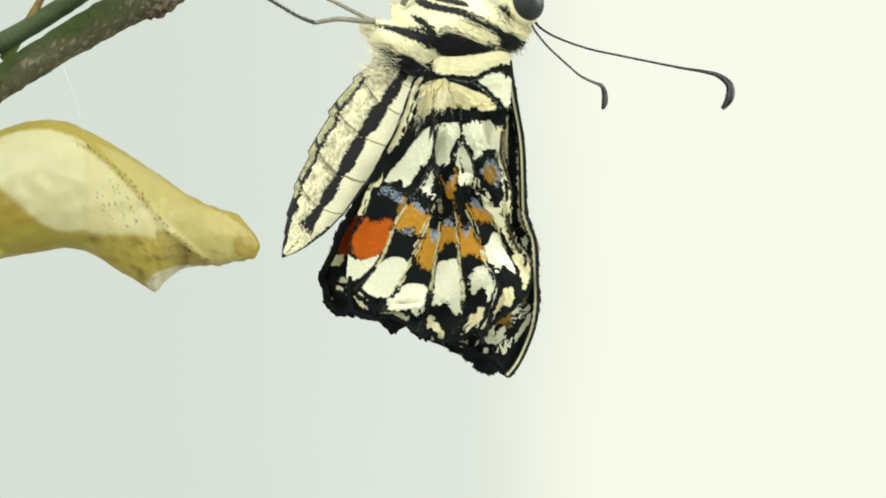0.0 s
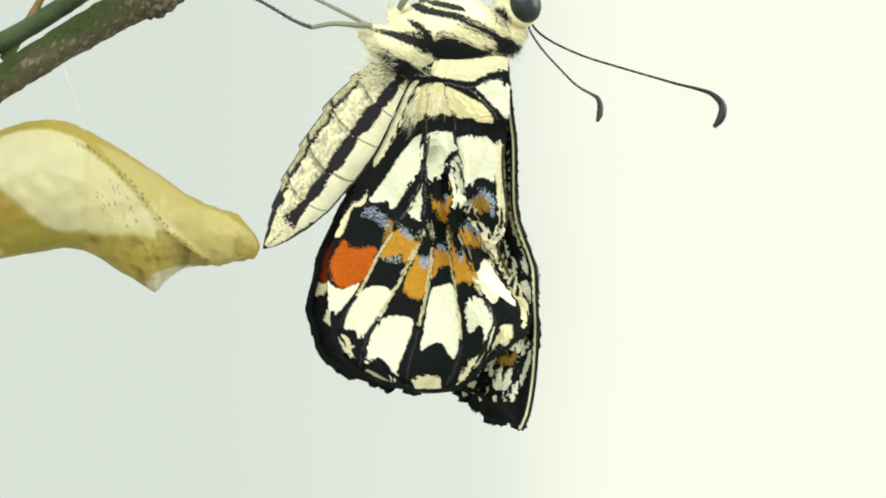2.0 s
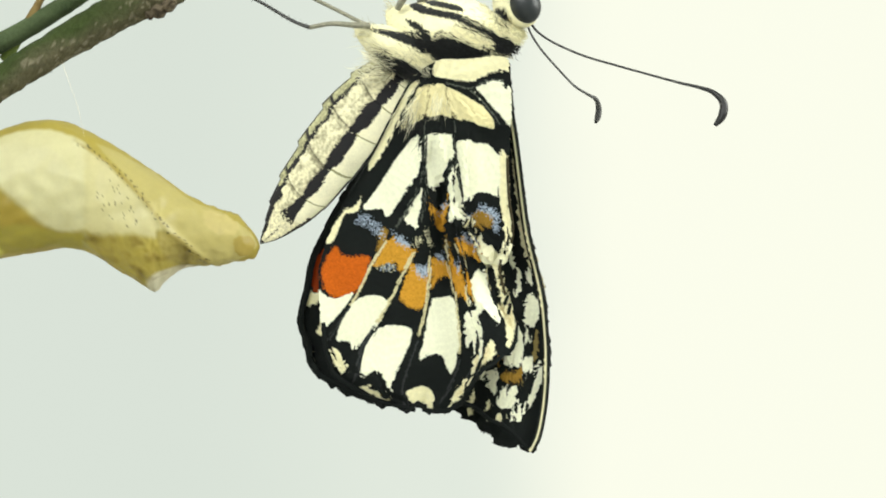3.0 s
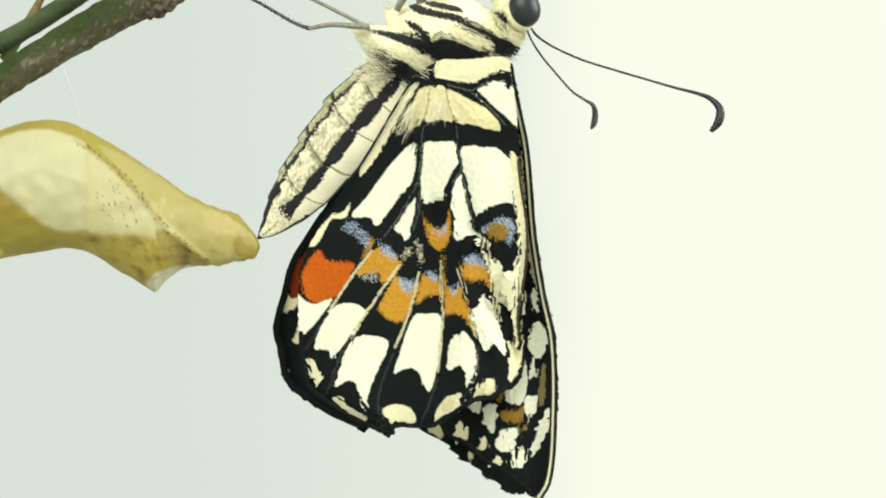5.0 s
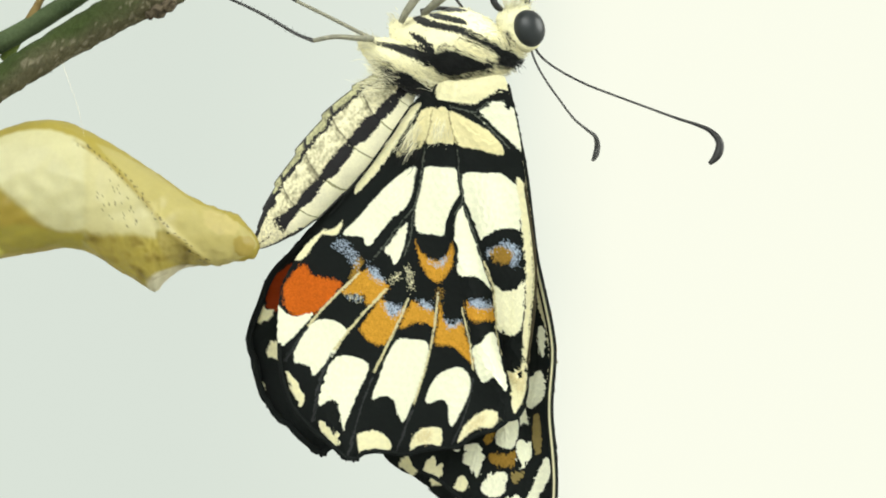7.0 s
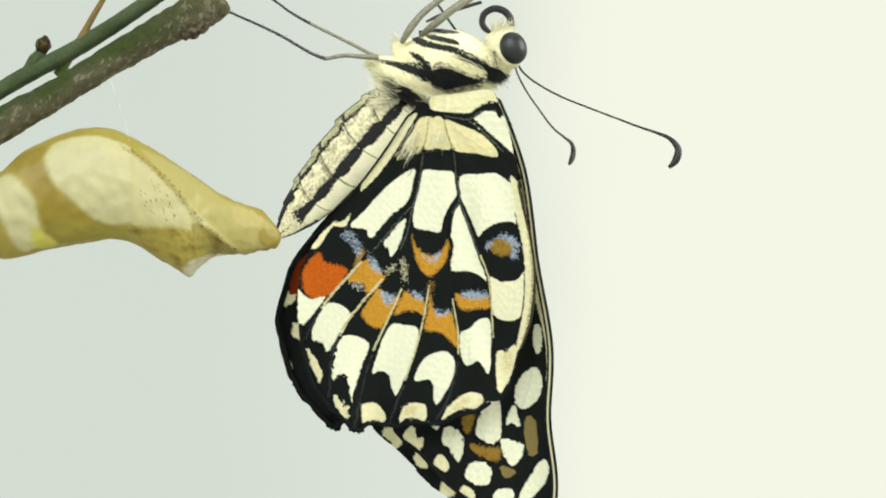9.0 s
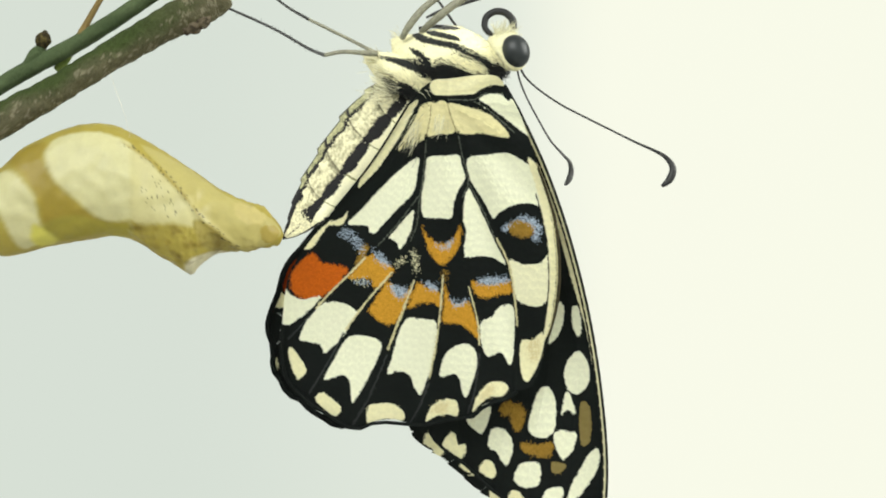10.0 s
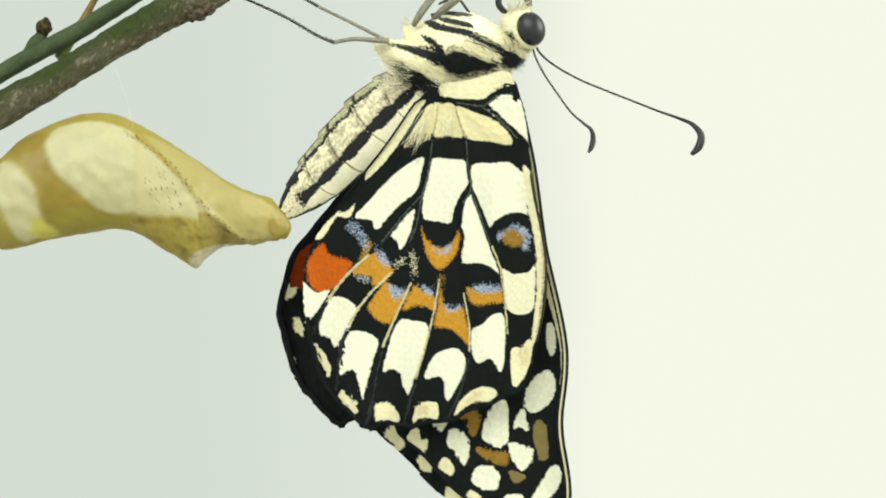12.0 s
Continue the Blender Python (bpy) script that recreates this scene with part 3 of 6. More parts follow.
HIND_AT[7] = [(3.69, 13.59), (-0.71, 13.92), (1.38, 10.62), (1.87, 4.40), (-7.15, 0.60), (-3.85, 1.16), (-10.12, -3.19), (-13.31, -1.59), (-7.48, -1.71), (-9.02, -4.62), (-12.54, -12.15), (-10.95, -7.32), (5.78, -0.82), (-9.46, -17.32), (-3.90, -16.45), (6.16, -13.59), (6.66, -8.69), (2.42, -3.30), (-14.30, -13.59), (-11.11, -17.98), (-6.71, -18.81), (-1.65, -18.43), (3.74, -16.72), (7.15, -13.80), (5.55, 17.11), (-0.11, 16.17), (8.30, 3.08), (8.86, -2.15), (8.47, -7.92), (-1.67, 7.81), (-2.31, 1.92), (0.09, 1.52), (1.58, -2.42), (4.53, -3.86), (5.86, 1.84), (5.92, -3.86), (3.86, -0.60), (2.33, -5.50), (4.89, -6.32), (5.37, -7.75), (5.08, -8.44), (3.60, -12.05), (1.49, -11.74), (0.69, -17.10), (-1.61, -9.25), (-12.18, -18.25), (-9.45, -20.49), (-5.73, -19.70), (1.45, -19.28)]
HIND_AT[9] = [(3.87, 13.77), (-1.05, 13.90), (1.41, 10.48), (2.11, 4.10), (-7.69, 0.50), (-4.40, 0.94), (-10.59, -3.23), (-13.44, -1.52), (-8.26, -1.90), (-9.71, -5.00), (-12.68, -12.33), (-11.42, -7.59), (6.91, -1.02), (-9.71, -17.63), (-5.03, -17.00), (5.39, -14.73), (7.54, -9.23), (2.11, -4.24), (-14.01, -13.97), (-11.16, -18.77), (-7.44, -19.47), (-3.27, -19.28), (2.86, -18.14), (7.03, -14.54), (5.39, 16.93), (-0.74, 15.98), (9.18, 3.15), (10.26, -2.85), (9.81, -9.17), (-1.83, 7.64), (-2.70, 1.62), (-0.07, 1.06), (1.22, -3.29), (5.02, -4.48), (6.75, 1.81), (6.89, -4.40), (4.43, -1.02), (1.85, -6.40), (5.27, -6.93), (5.81, -8.30), (5.25, -9.02), (2.67, -13.06), (0.41, -12.68), (-0.66, -18.21), (-2.67, -10.02), (-12.09, -19.15), (-9.74, -21.38), (-6.69, -20.48), (0.12, -20.56)]
HIND_AT[9.5] = [(3.91, 15.37), (-1.13, 14.93), (1.39, 11.84), (2.65, 5.68), (-7.92, 0.65), (-3.77, 1.41), (-11.12, -3.31), (-14.27, -1.74), (-8.23, -1.55), (-9.74, -4.82), (-13.51, -12.43), (-11.69, -7.65), (8.56, 0.78), (-9.99, -17.78), (-3.01, -16.96), (6.99, -13.69), (9.82, -7.65), (3.03, -2.93), (-16.66, -13.69), (-13.26, -18.28), (-6.97, -19.35), (-0.56, -19.10), (4.98, -16.96), (9.25, -13.37), (5.35, 17.88), (-1.06, 17.13), (11.26, 4.86), (12.40, -1.11), (12.08, -7.71), (-1.75, 8.58), (-2.07, 2.35), (0.64, 2.23), (2.08, -2.05), (6.42, -2.87), (8.31, 3.61), (8.62, -2.68), (5.61, 0.65), (2.96, -5.20), (6.93, -5.38), (7.68, -6.77), (7.05, -7.59), (4.22, -12.11), (2.02, -11.93), (1.83, -17.59), (-1.31, -9.47), (-14.96, -18.47), (-11.19, -20.92), (-5.84, -20.29), (2.84, -19.79)]
HIND_AT[10] = [(3.96, 15.49), (-1.17, 14.99), (1.39, 11.86), (2.71, 5.67), (-7.80, 0.60), (-3.74, 1.41), (-10.99, -3.47), (-14.24, -1.90), (-8.11, -1.65), (-9.68, -4.90), (-13.18, -12.66), (-11.68, -7.66), (8.65, 0.66), (-9.62, -17.85), (-2.74, -16.98), (7.34, -13.85), (9.96, -7.84), (3.21, -2.96), (-16.25, -13.97), (-12.93, -18.41), (-6.43, -19.42), (-0.17, -19.04), (5.21, -16.91), (9.40, -13.60), (5.40, 17.93), (-1.11, 17.18), (11.21, 4.67), (12.40, -1.28), (12.09, -7.84), (-1.76, 8.59), (-2.03, 2.36), (0.71, 2.23), (2.24, -2.07), (6.60, -2.96), (8.35, 3.49), (8.76, -2.81), (5.73, 0.59), (3.18, -5.25), (7.13, -5.52), (7.89, -6.93), (7.29, -7.75), (4.56, -12.22), (2.31, -11.98), (2.13, -17.52), (-1.13, -9.50), (-14.60, -18.64), (-10.72, -21.00), (-5.28, -20.34), (3.15, -19.68)]
HIND_AT[10.5] = [(4.03, 15.52), (-1.19, 15.09), (1.48, 11.92), (2.78, 5.64), (-7.85, 0.60), (-3.68, 1.54), (-10.89, -3.44), (-14.13, -1.88), (-8.03, -1.64), (-9.59, -4.87), (-13.13, -12.64), (-11.52, -7.73), (8.69, 0.60), (-9.46, -17.86), (-2.62, -16.87), (7.45, -13.88), (10.12, -7.91), (3.28, -3.06), (-16.05, -14.01), (-12.76, -18.42), (-6.29, -19.35), (-0.08, -18.98), (5.33, -16.87), (9.50, -13.57), (5.46, 17.95), (-1.13, 17.20), (11.24, 4.58), (12.36, -1.45), (12.05, -7.98), (-1.73, 8.68), (-1.97, 2.46), (0.77, 2.25), (2.31, -2.14), (6.69, -3.06), (8.40, 3.43), (8.83, -2.91), (5.79, 0.53), (3.29, -5.34), (7.28, -5.61), (8.07, -7.01), (7.48, -7.82), (4.70, -12.24), (2.45, -11.99), (2.24, -17.47), (-1.00, -9.50), (-14.40, -18.66), (-10.54, -20.99), (-5.15, -20.26), (3.24, -19.62)]
HIND_AT[11] = [(3.56, 13.75), (-1.75, 13.81), (0.96, 10.41), (1.71, 3.99), (-8.42, 0.47), (-4.90, 0.78), (-11.38, -3.30), (-14.16, -1.51), (-8.85, -2.06), (-10.52, -5.02), (-13.18, -12.37), (-12.00, -7.62), (6.27, -1.01), (-10.03, -17.74), (-5.15, -17.31), (5.04, -14.90), (7.08, -9.29), (1.58, -4.22), (-14.60, -13.79), (-11.75, -18.55), (-7.37, -19.72), (-3.30, -19.66), (2.38, -17.99), (6.89, -14.60), (5.10, 16.96), (-1.26, 15.66), (8.37, 3.00), (9.49, -2.86), (9.05, -8.91), (-2.39, 7.55), (-3.17, 1.48), (-0.51, 0.96), (0.71, -3.29), (4.48, -4.48), (6.10, 1.73), (6.29, -4.40), (3.89, -1.01), (1.36, -6.47), (4.79, -7.01), (5.37, -8.42), (4.85, -9.18), (2.25, -13.27), (-0.02, -12.89), (-0.95, -18.35), (-3.14, -10.22), (-12.73, -18.83), (-10.03, -21.29), (-6.55, -20.76), (-0.10, -20.61)]
HIND_AT[11.5] = [(3.60, 13.69), (-1.73, 13.81), (0.97, 10.44), (1.58, 3.94), (-8.41, 0.39), (-4.98, 0.76), (-11.35, -3.41), (-14.23, -1.57), (-8.96, -2.12), (-10.49, -5.06), (-13.13, -12.48), (-12.21, -7.70), (6.24, -1.02), (-9.94, -17.81), (-5.22, -17.26), (4.89, -14.99), (7.03, -9.29), (1.52, -4.33), (-14.41, -13.95), (-11.72, -18.48), (-7.43, -19.77), (-3.45, -19.65), (2.31, -17.93), (6.79, -14.69), (5.19, 17.12), (-1.30, 15.59), (8.32, 2.96), (9.42, -2.92), (9.05, -8.93), (-2.42, 7.56), (-3.27, 1.45), (-0.62, 0.91), (0.63, -3.39), (4.43, -4.54), (6.05, 1.70), (6.25, -4.43), (3.83, -1.06), (1.28, -6.56), (4.73, -7.06), (5.30, -8.45), (4.77, -9.22), (2.13, -13.32), (-0.13, -12.91), (-1.06, -18.30), (-3.23, -10.24), (-12.68, -18.77), (-10.05, -21.26), (-6.65, -20.80), (-0.22, -20.56)]
HIND_AT[12] = [(3.54, 13.67), (-1.75, 13.79), (0.92, 10.32), (1.47, 4.00), (-8.50, 0.36), (-5.03, 0.72), (-11.47, -3.47), (-14.27, -1.59), (-8.86, -2.19), (-10.56, -5.05), (-13.11, -12.46), (-12.20, -7.72), (6.15, -1.04), (-9.95, -17.87), (-5.34, -17.33), (4.75, -15.02), (7.06, -9.30), (1.47, -4.38), (-14.27, -13.98), (-11.72, -18.54), (-7.40, -19.82), (-3.57, -19.64), (2.26, -17.81), (6.76, -14.65), (5.18, 17.25), (-1.33, 15.61), (8.28, 2.85), (9.31, -2.98), (9.01, -9.00), (-2.51, 7.52), (-3.34, 1.43), (-0.70, 0.93), (0.58, -3.43), (4.38, -4.56), (5.97, 1.67), (6.19, -4.45), (3.74, -1.06), (1.24, -6.62), (4.71, -7.08), (5.30, -8.47), (4.76, -9.25), (2.00, -13.37), (-0.25, -12.97), (-1.17, -18.25), (-3.30, -10.31), (-12.63, -18.83), (-10.02, -21.32), (-6.63, -20.83), (-0.28, -20.44)]
FORE_AT[0] = [(7.92, 11.30), (8.20, 3.99), (3.71, 16.86), (6.13, 19.72), (8.77, 0.62), (7.88, -1.86), (6.07, -4.49), (7.35, -3.84), (7.92, -7.53), (1.74, -8.94), (6.97, -12.03)]
FORE_AT[0.5] = [(8.88, 11.86), (9.22, 3.99), (3.88, 17.65), (6.13, 19.72), (10.90, 0.67), (9.70, -2.15), (7.55, -4.90), (9.14, -4.21), (9.72, -8.37), (2.02, -9.50), (9.72, -12.76)]
FORE_AT[1] = [(9.22, 11.86), (9.61, 3.99), (3.88, 17.81), (6.24, 19.84), (11.46, 0.79), (10.25, -2.21), (8.04, -5.11), (9.69, -4.34), (10.34, -8.37), (2.30, -10.06), (10.45, -13.15)]
FORE_AT[1.5] = [(7.08, 11.01), (7.53, 3.43), (3.43, 16.35), (5.96, 19.33), (8.65, -1.18), (7.89, -3.96), (6.41, -7.19), (7.50, -6.26), (8.09, -10.62), (2.59, -12.59), (7.87, -15.68)]
FORE_AT[2] = [(7.19, 11.30), (7.36, 3.71), (3.43, 16.24), (5.96, 19.28), (8.77, -1.97), (7.95, -4.62), (6.54, -8.02), (7.59, -7.02), (8.09, -11.46), (2.87, -13.43), (8.09, -17.25)]
FORE_AT[2.5] = [(7.64, 11.01), (8.09, 2.87), (3.43, 16.24), (5.96, 19.28), (8.94, -2.30), (8.40, -5.29), (6.79, -8.74), (7.99, -7.74), (8.60, -12.31), (2.59, -14.27), (8.60, -18.21)]
FORE_AT[3] = [(7.31, 11.30), (8.37, 2.59), (3.43, 16.18), (6.07, 19.28), (9.22, -3.03), (8.71, -6.03), (7.06, -9.52), (8.31, -8.55), (9.05, -13.43), (2.59, -14.84), (9.16, -19.50)]
FORE_AT[5] = [(8.32, 11.01), (9.05, 2.30), (3.54, 16.02), (6.13, 19.28), (9.89, -5.79), (9.42, -8.89), (7.34, -12.79), (8.89, -11.72), (9.50, -18.21), (1.74, -18.21), (10.06, -24.11)]
FORE_AT[5.5] = [(8.77, 10.73), (9.61, 2.30), (3.88, 16.35), (6.13, 19.28), (10.56, -6.52), (9.93, -9.66), (7.61, -13.64), (9.33, -12.57), (9.89, -19.61), (1.35, -19.05), (10.56, -25.23)]
FORE_AT[6] = [(10.00, 9.61), (12.59, 0.62), (4.50, 15.73), (6.46, 17.87), (13.99, -9.05), (13.48, -11.27), (11.24, -14.91), (13.07, -14.09), (14.11, -20.17), (4.83, -19.61), (15.51, -27.20)]
FORE_AT[6.5] = [(8.32, 8.49), (9.22, -0.51), (4.05, 13.66), (6.01, 17.36), (10.23, -9.72), (8.54, -13.88), (6.36, -16.92), (7.64, -16.18), (8.94, -22.70), (-0.67, -21.58), (9.33, -29.45)]
FORE_AT[7] = [(8.20, 8.49), (9.33, -0.51), (3.77, 13.88), (5.68, 17.48), (10.68, -10.06), (8.94, -14.11), (6.48, -17.25), (7.92, -16.41), (9.38, -23.15), (-1.07, -21.75), (9.61, -30.29)]
FORE_AT[9] = [(9.67, 8.06), (11.09, -2.24), (3.94, 14.05), (5.49, 17.27), (12.12, -12.35), (9.87, -16.92), (5.42, -20.27), (8.06, -19.95), (10.57, -27.35), (-3.20, -22.52), (10.64, -36.04)]
FORE_AT[9.5] = [(11.03, 9.46), (14.68, 0.17), (3.98, 15.68), (5.45, 18.24), (16.67, -10.08), (15.45, -14.89), (11.67, -19.05), (14.62, -18.16), (16.48, -26.10), (1.10, -22.90), (17.12, -35.40)]
FORE_AT[10] = [(10.86, 9.24), (14.24, -0.32), (4.04, 15.81), (5.50, 18.30), (16.02, -10.52), (14.75, -15.43), (10.92, -19.51), (13.79, -18.55), (15.51, -26.52), (1.04, -23.39), (16.15, -36.02)]
FORE_AT[10.5] = [(10.70, 9.01), (14.00, -0.81), (4.11, 15.85), (5.57, 18.32), (15.84, -11.02), (14.38, -15.70), (10.45, -19.70), (13.30, -18.94), (14.95, -26.92), (0.88, -23.37), (15.52, -36.30)]
FORE_AT[11] = [(8.74, 8.13), (10.00, -1.63), (3.64, 14.04), (5.21, 17.32), (11.51, -12.96), (9.05, -17.61), (4.33, -20.95), (6.98, -20.45), (9.87, -27.75), (-3.97, -23.03), (10.00, -36.87)]
FORE_AT[11.5] = [(8.63, 8.06), (10.00, -1.82), (3.69, 13.99), (5.32, 17.49), (11.50, -13.06), (9.00, -17.75), (4.26, -21.00), (6.94, -20.56), (9.82, -28.05), (-4.18, -23.06), (9.88, -37.11)]
FORE_AT[12] = [(8.47, 7.90), (9.89, -2.01), (3.64, 13.98), (5.31, 17.63), (11.51, -13.17), (9.03, -17.75), (4.19, -20.97), (6.86, -20.72), (9.71, -28.04), (-4.42, -22.96), (9.71, -37.02)]
BODY_AT[0] = (0.78, 1.95)
ABDOMEN_AT[0] = (-0.49, -0.72, 7.3)
HEAD_AT[0] = (-0.35, 1.71)
ANTENNA_AT[0] = (15.2, -12.8)
FAR_ANTENNA_AT[0] = (24.8, 28.6)
BODY_AT[0.5] = (0.66, 1.75)
ABDOMEN_AT[0.5] = (-0.66, -1.03, 9.0)
HEAD_AT[0.5] = (-0.35, 1.63)
ANTENNA_AT[0.5] = (12.7, -9.5)
FAR_ANTENNA_AT[0.5] = (16.5, 24.9)
BODY_AT[1] = (0.66, 1.70)
ABDOMEN_AT[1] = (-0.41, -0.58, 6.5)
HEAD_AT[1] = (-0.46, 1.51)
ANTENNA_AT[1] = (12.3, -8.9)
FAR_ANTENNA_AT[1] = (16.4, 25.9)
BODY_AT[1.5] = (0.49, 1.55)
ABDOMEN_AT[1.5] = (-0.53, -0.65, 2.5)
HEAD_AT[1.5] = (-0.35, 1.94)
ANTENNA_AT[1.5] = (12.8, -6.0)
FAR_ANTENNA_AT[1.5] = (18.1, 26.7)
BODY_AT[2] = (0.44, 1.50)
ABDOMEN_AT[2] = (-0.45, -0.55, 2.0)
HEAD_AT[2] = (-0.29, 1.93)
ANTENNA_AT[2] = (12.7, -0.0)
FAR_ANTENNA_AT[2] = (19.8, 25.2)
BODY_AT[2.5] = (0.32, 1.50)
ABDOMEN_AT[2.5] = (-0.37, -0.44, 1.7)
HEAD_AT[2.5] = (-0.24, 1.93)
ANTENNA_AT[2.5] = (12.4, -7.0)
FAR_ANTENNA_AT[2.5] = (18.4, 25.3)
BODY_AT[3] = (0.26, 1.50)
ABDOMEN_AT[3] = (-0.25, -0.29, 0.9)
HEAD_AT[3] = (-0.12, 1.88)
ANTENNA_AT[3] = (12.5, -5.8)
FAR_ANTENNA_AT[3] = (18.8, 25.3)
BODY_AT[5] = (0.21, 1.40)
ABDOMEN_AT[5] = (-0.06, -0.06, -0.5)
HEAD_AT[5] = (-0.12, 1.64)
ANTENNA_AT[5] = (10.7, -10.5)
FAR_ANTENNA_AT[5] = (16.7, 25.4)
BODY_AT[5.5] = (0.15, 1.40)
ABDOMEN_AT[5.5] = (-0.25, -0.28, 0.1)
HEAD_AT[5.5] = (-0.01, 1.35)
ANTENNA_AT[5.5] = (9.4, -6.4)
FAR_ANTENNA_AT[5.5] = (13.4, 21.1)
BODY_AT[6] = (1.12, 0.04)
ABDOMEN_AT[6] = (-0.32, -0.38, 1.4)
HEAD_AT[6] = (-0.18, -0.41)
ANTENNA_AT[6] = (5.2, -10.1)
FAR_ANTENNA_AT[6] = (4.7, 18.4)
BODY_AT[6.5] = (0.83, 0.04)
ABDOMEN_AT[6.5] = (-0.49, -0.50, -3.4)
HEAD_AT[6.5] = (-0.07, 0.72)
ANTENNA_AT[6.5] = (7.3, -6.4)
FAR_ANTENNA_AT[6.5] = (9.4, 20.7)
BODY_AT[7] = (0.61, 0.21)
ABDOMEN_AT[7] = (-0.52, -0.53, -2.8)
HEAD_AT[7] = (-0.07, 0.84)
ANTENNA_AT[7] = (7.9, -5.3)
FAR_ANTENNA_AT[7] = (11.2, 18.9)
BODY_AT[9] = (0.38, 0.14)
ABDOMEN_AT[9] = (-0.28, -0.29, -2.9)
HEAD_AT[9] = (-0.14, 0.84)
ANTENNA_AT[9] = (7.3, -6.2)
FAR_ANTENNA_AT[9] = (10.5, 18.5)
BODY_AT[9.5] = (0.00, 0.00)
ABDOMEN_AT[9.5] = (-0.00, -0.00, 0.0)
HEAD_AT[9.5] = (0.00, 0.00)
ANTENNA_AT[9.5] = (0.0, -0.0)
FAR_ANTENNA_AT[9.5] = (0.0, 0.0)
BODY_AT[10] = (-0.03, 0.03)
ABDOMEN_AT[10] = (0.21, 0.24, 0.2)
HEAD_AT[10] = (0.06, 0.07)
ANTENNA_AT[10] = (1.9, -5.0)
FAR_ANTENNA_AT[10] = (2.9, 6.0)
BODY_AT[10.5] = (-0.03, 0.10)
ABDOMEN_AT[10.5] = (0.19, 0.21, 0.1)
HEAD_AT[10.5] = (0.12, 0.14)
ANTENNA_AT[10.5] = (3.2, -3.6)
FAR_ANTENNA_AT[10.5] = (4.4, 8.0)
BODY_AT[11] = (0.06, 0.14)
ABDOMEN_AT[11] = (-0.20, -0.19, -5.6)
HEAD_AT[11] = (0.10, 1.04)
ANTENNA_AT[11] = (6.2, -2.1)
FAR_ANTENNA_AT[11] = (10.6, 16.7)
BODY_AT[11.5] = (0.18, 0.03)
ABDOMEN_AT[11.5] = (-0.17, -0.15, -6.1)
HEAD_AT[11.5] = (0.01, 1.10)
ANTENNA_AT[11.5] = (6.4, -5.0)
FAR_ANTENNA_AT[11.5] = (10.4, 16.7)
BODY_AT[12] = (0.06, 0.07)
ABDOMEN_AT[12] = (-0.14, -0.13, -5.9)
HEAD_AT[12] = (0.04, 1.10)
ANTENNA_AT[12] = (6.4, -7.4)
FAR_ANTENNA_AT[12] = (10.3, 16.9)
HIND_AT[1.2] = [(3.48, 16.43), (-1.12, 16.56), (1.27, 13.90), (1.44, 9.93), (-4.13, 5.23), (-1.60, 5.50), (-6.08, 1.24), (-8.16, 1.73), (-3.76, 3.32), (-4.59, 0.16), (-7.08, -7.22), (-5.52, -2.89), (3.94, 5.58), (-3.49, -10.18), (1.38, -9.07), (7.09, -3.96), (5.37, 0.77), (1.71, 4.79), (-8.73, -7.95), (-5.32, -10.21), (-1.04, -11.23), (3.00, -10.01), (6.41, -6.79), (8.14, -3.96), (5.91, 19.07), (-0.46, 18.52), (5.44, 8.77), (6.07, 4.79), (5.77, 0.93), (-0.88, 11.66), (-0.64, 7.62), (0.69, 8.83), (1.66, 5.06), (2.74, 5.39), (3.71, 8.38), (4.39, 2.83), (2.63, 6.02), (2.09, 2.83), (3.91, 1.81), (4.97, 0.93), (4.60, -0.05), (4.63, -3.16), (3.24, -3.62), (4.49, -7.97), (1.34, -2.92), (-7.15, -10.54), (-2.97, -11.93), (-0.61, -12.17), (3.09, -10.83)]
FORE_AT[1.2] = [(7.72, 11.26), (8.15, 3.60), (3.56, 16.79), (6.04, 19.48), (9.49, -0.59), (8.60, -3.43), (6.90, -6.57), (8.16, -5.68), (8.77, -9.95), (2.50, -11.83), (8.64, -14.92)]
BODY_AT[1.2] = (0.54, 1.59)
ABDOMEN_AT[1.2] = (-0.49, -0.63, 3.70)
HEAD_AT[1.2] = (-0.38, 1.81)
ANTENNA_AT[1.2] = (12.65, -6.87)
FAR_ANTENNA_AT[1.2] = (17.59, 26.46)
HIND_AT[5.75] = [(4.37, 15.43), (-0.24, 14.96), (1.86, 12.56), (2.38, 7.10), (-5.54, 1.17), (-1.65, 2.47), (-7.66, -3.11), (-9.96, -2.15), (-5.28, -1.03), (-6.13, -4.32), (-8.39, -12.23), (-7.21, -7.39), (6.71, 0.77), (-4.35, -16.71), (1.78, -14.05), (4.49, -11.14), (7.94, -6.77), (2.26, -0.69), (-11.11, -13.99), (-7.22, -17.74), (-1.48, -17.81), (2.37, -18.11), (3.10, -14.82), (6.33, -11.47), (6.31, 17.56), (0.31, 16.49), (9.59, 5.06), (9.80, 0.08), (8.86, -6.57), (-1.09, 9.70), (-1.07, 4.70), (0.83, 4.71), (1.70, 0.12), (4.02, -0.31), (6.55, 3.80), (6.92, -2.55), (4.51, 0.93), (2.10, -2.62), (4.47, -3.44), (5.00, -5.41), (4.25, -5.85), (3.09, -9.55), (2.75, -9.72), (3.04, -12.23), (1.53, -7.57), (-9.48, -17.09), (-4.76, -19.74), (-0.79, -18.68), (2.88, -18.33)]
FORE_AT[5.75] = [(9.94, 9.67), (12.44, 0.70), (4.47, 15.76), (6.44, 17.94), (13.82, -8.92), (13.30, -11.19), (11.06, -14.85), (12.88, -14.01), (13.90, -20.14), (4.66, -19.58), (15.26, -27.10)]
BODY_AT[5.75] = (1.07, 0.11)
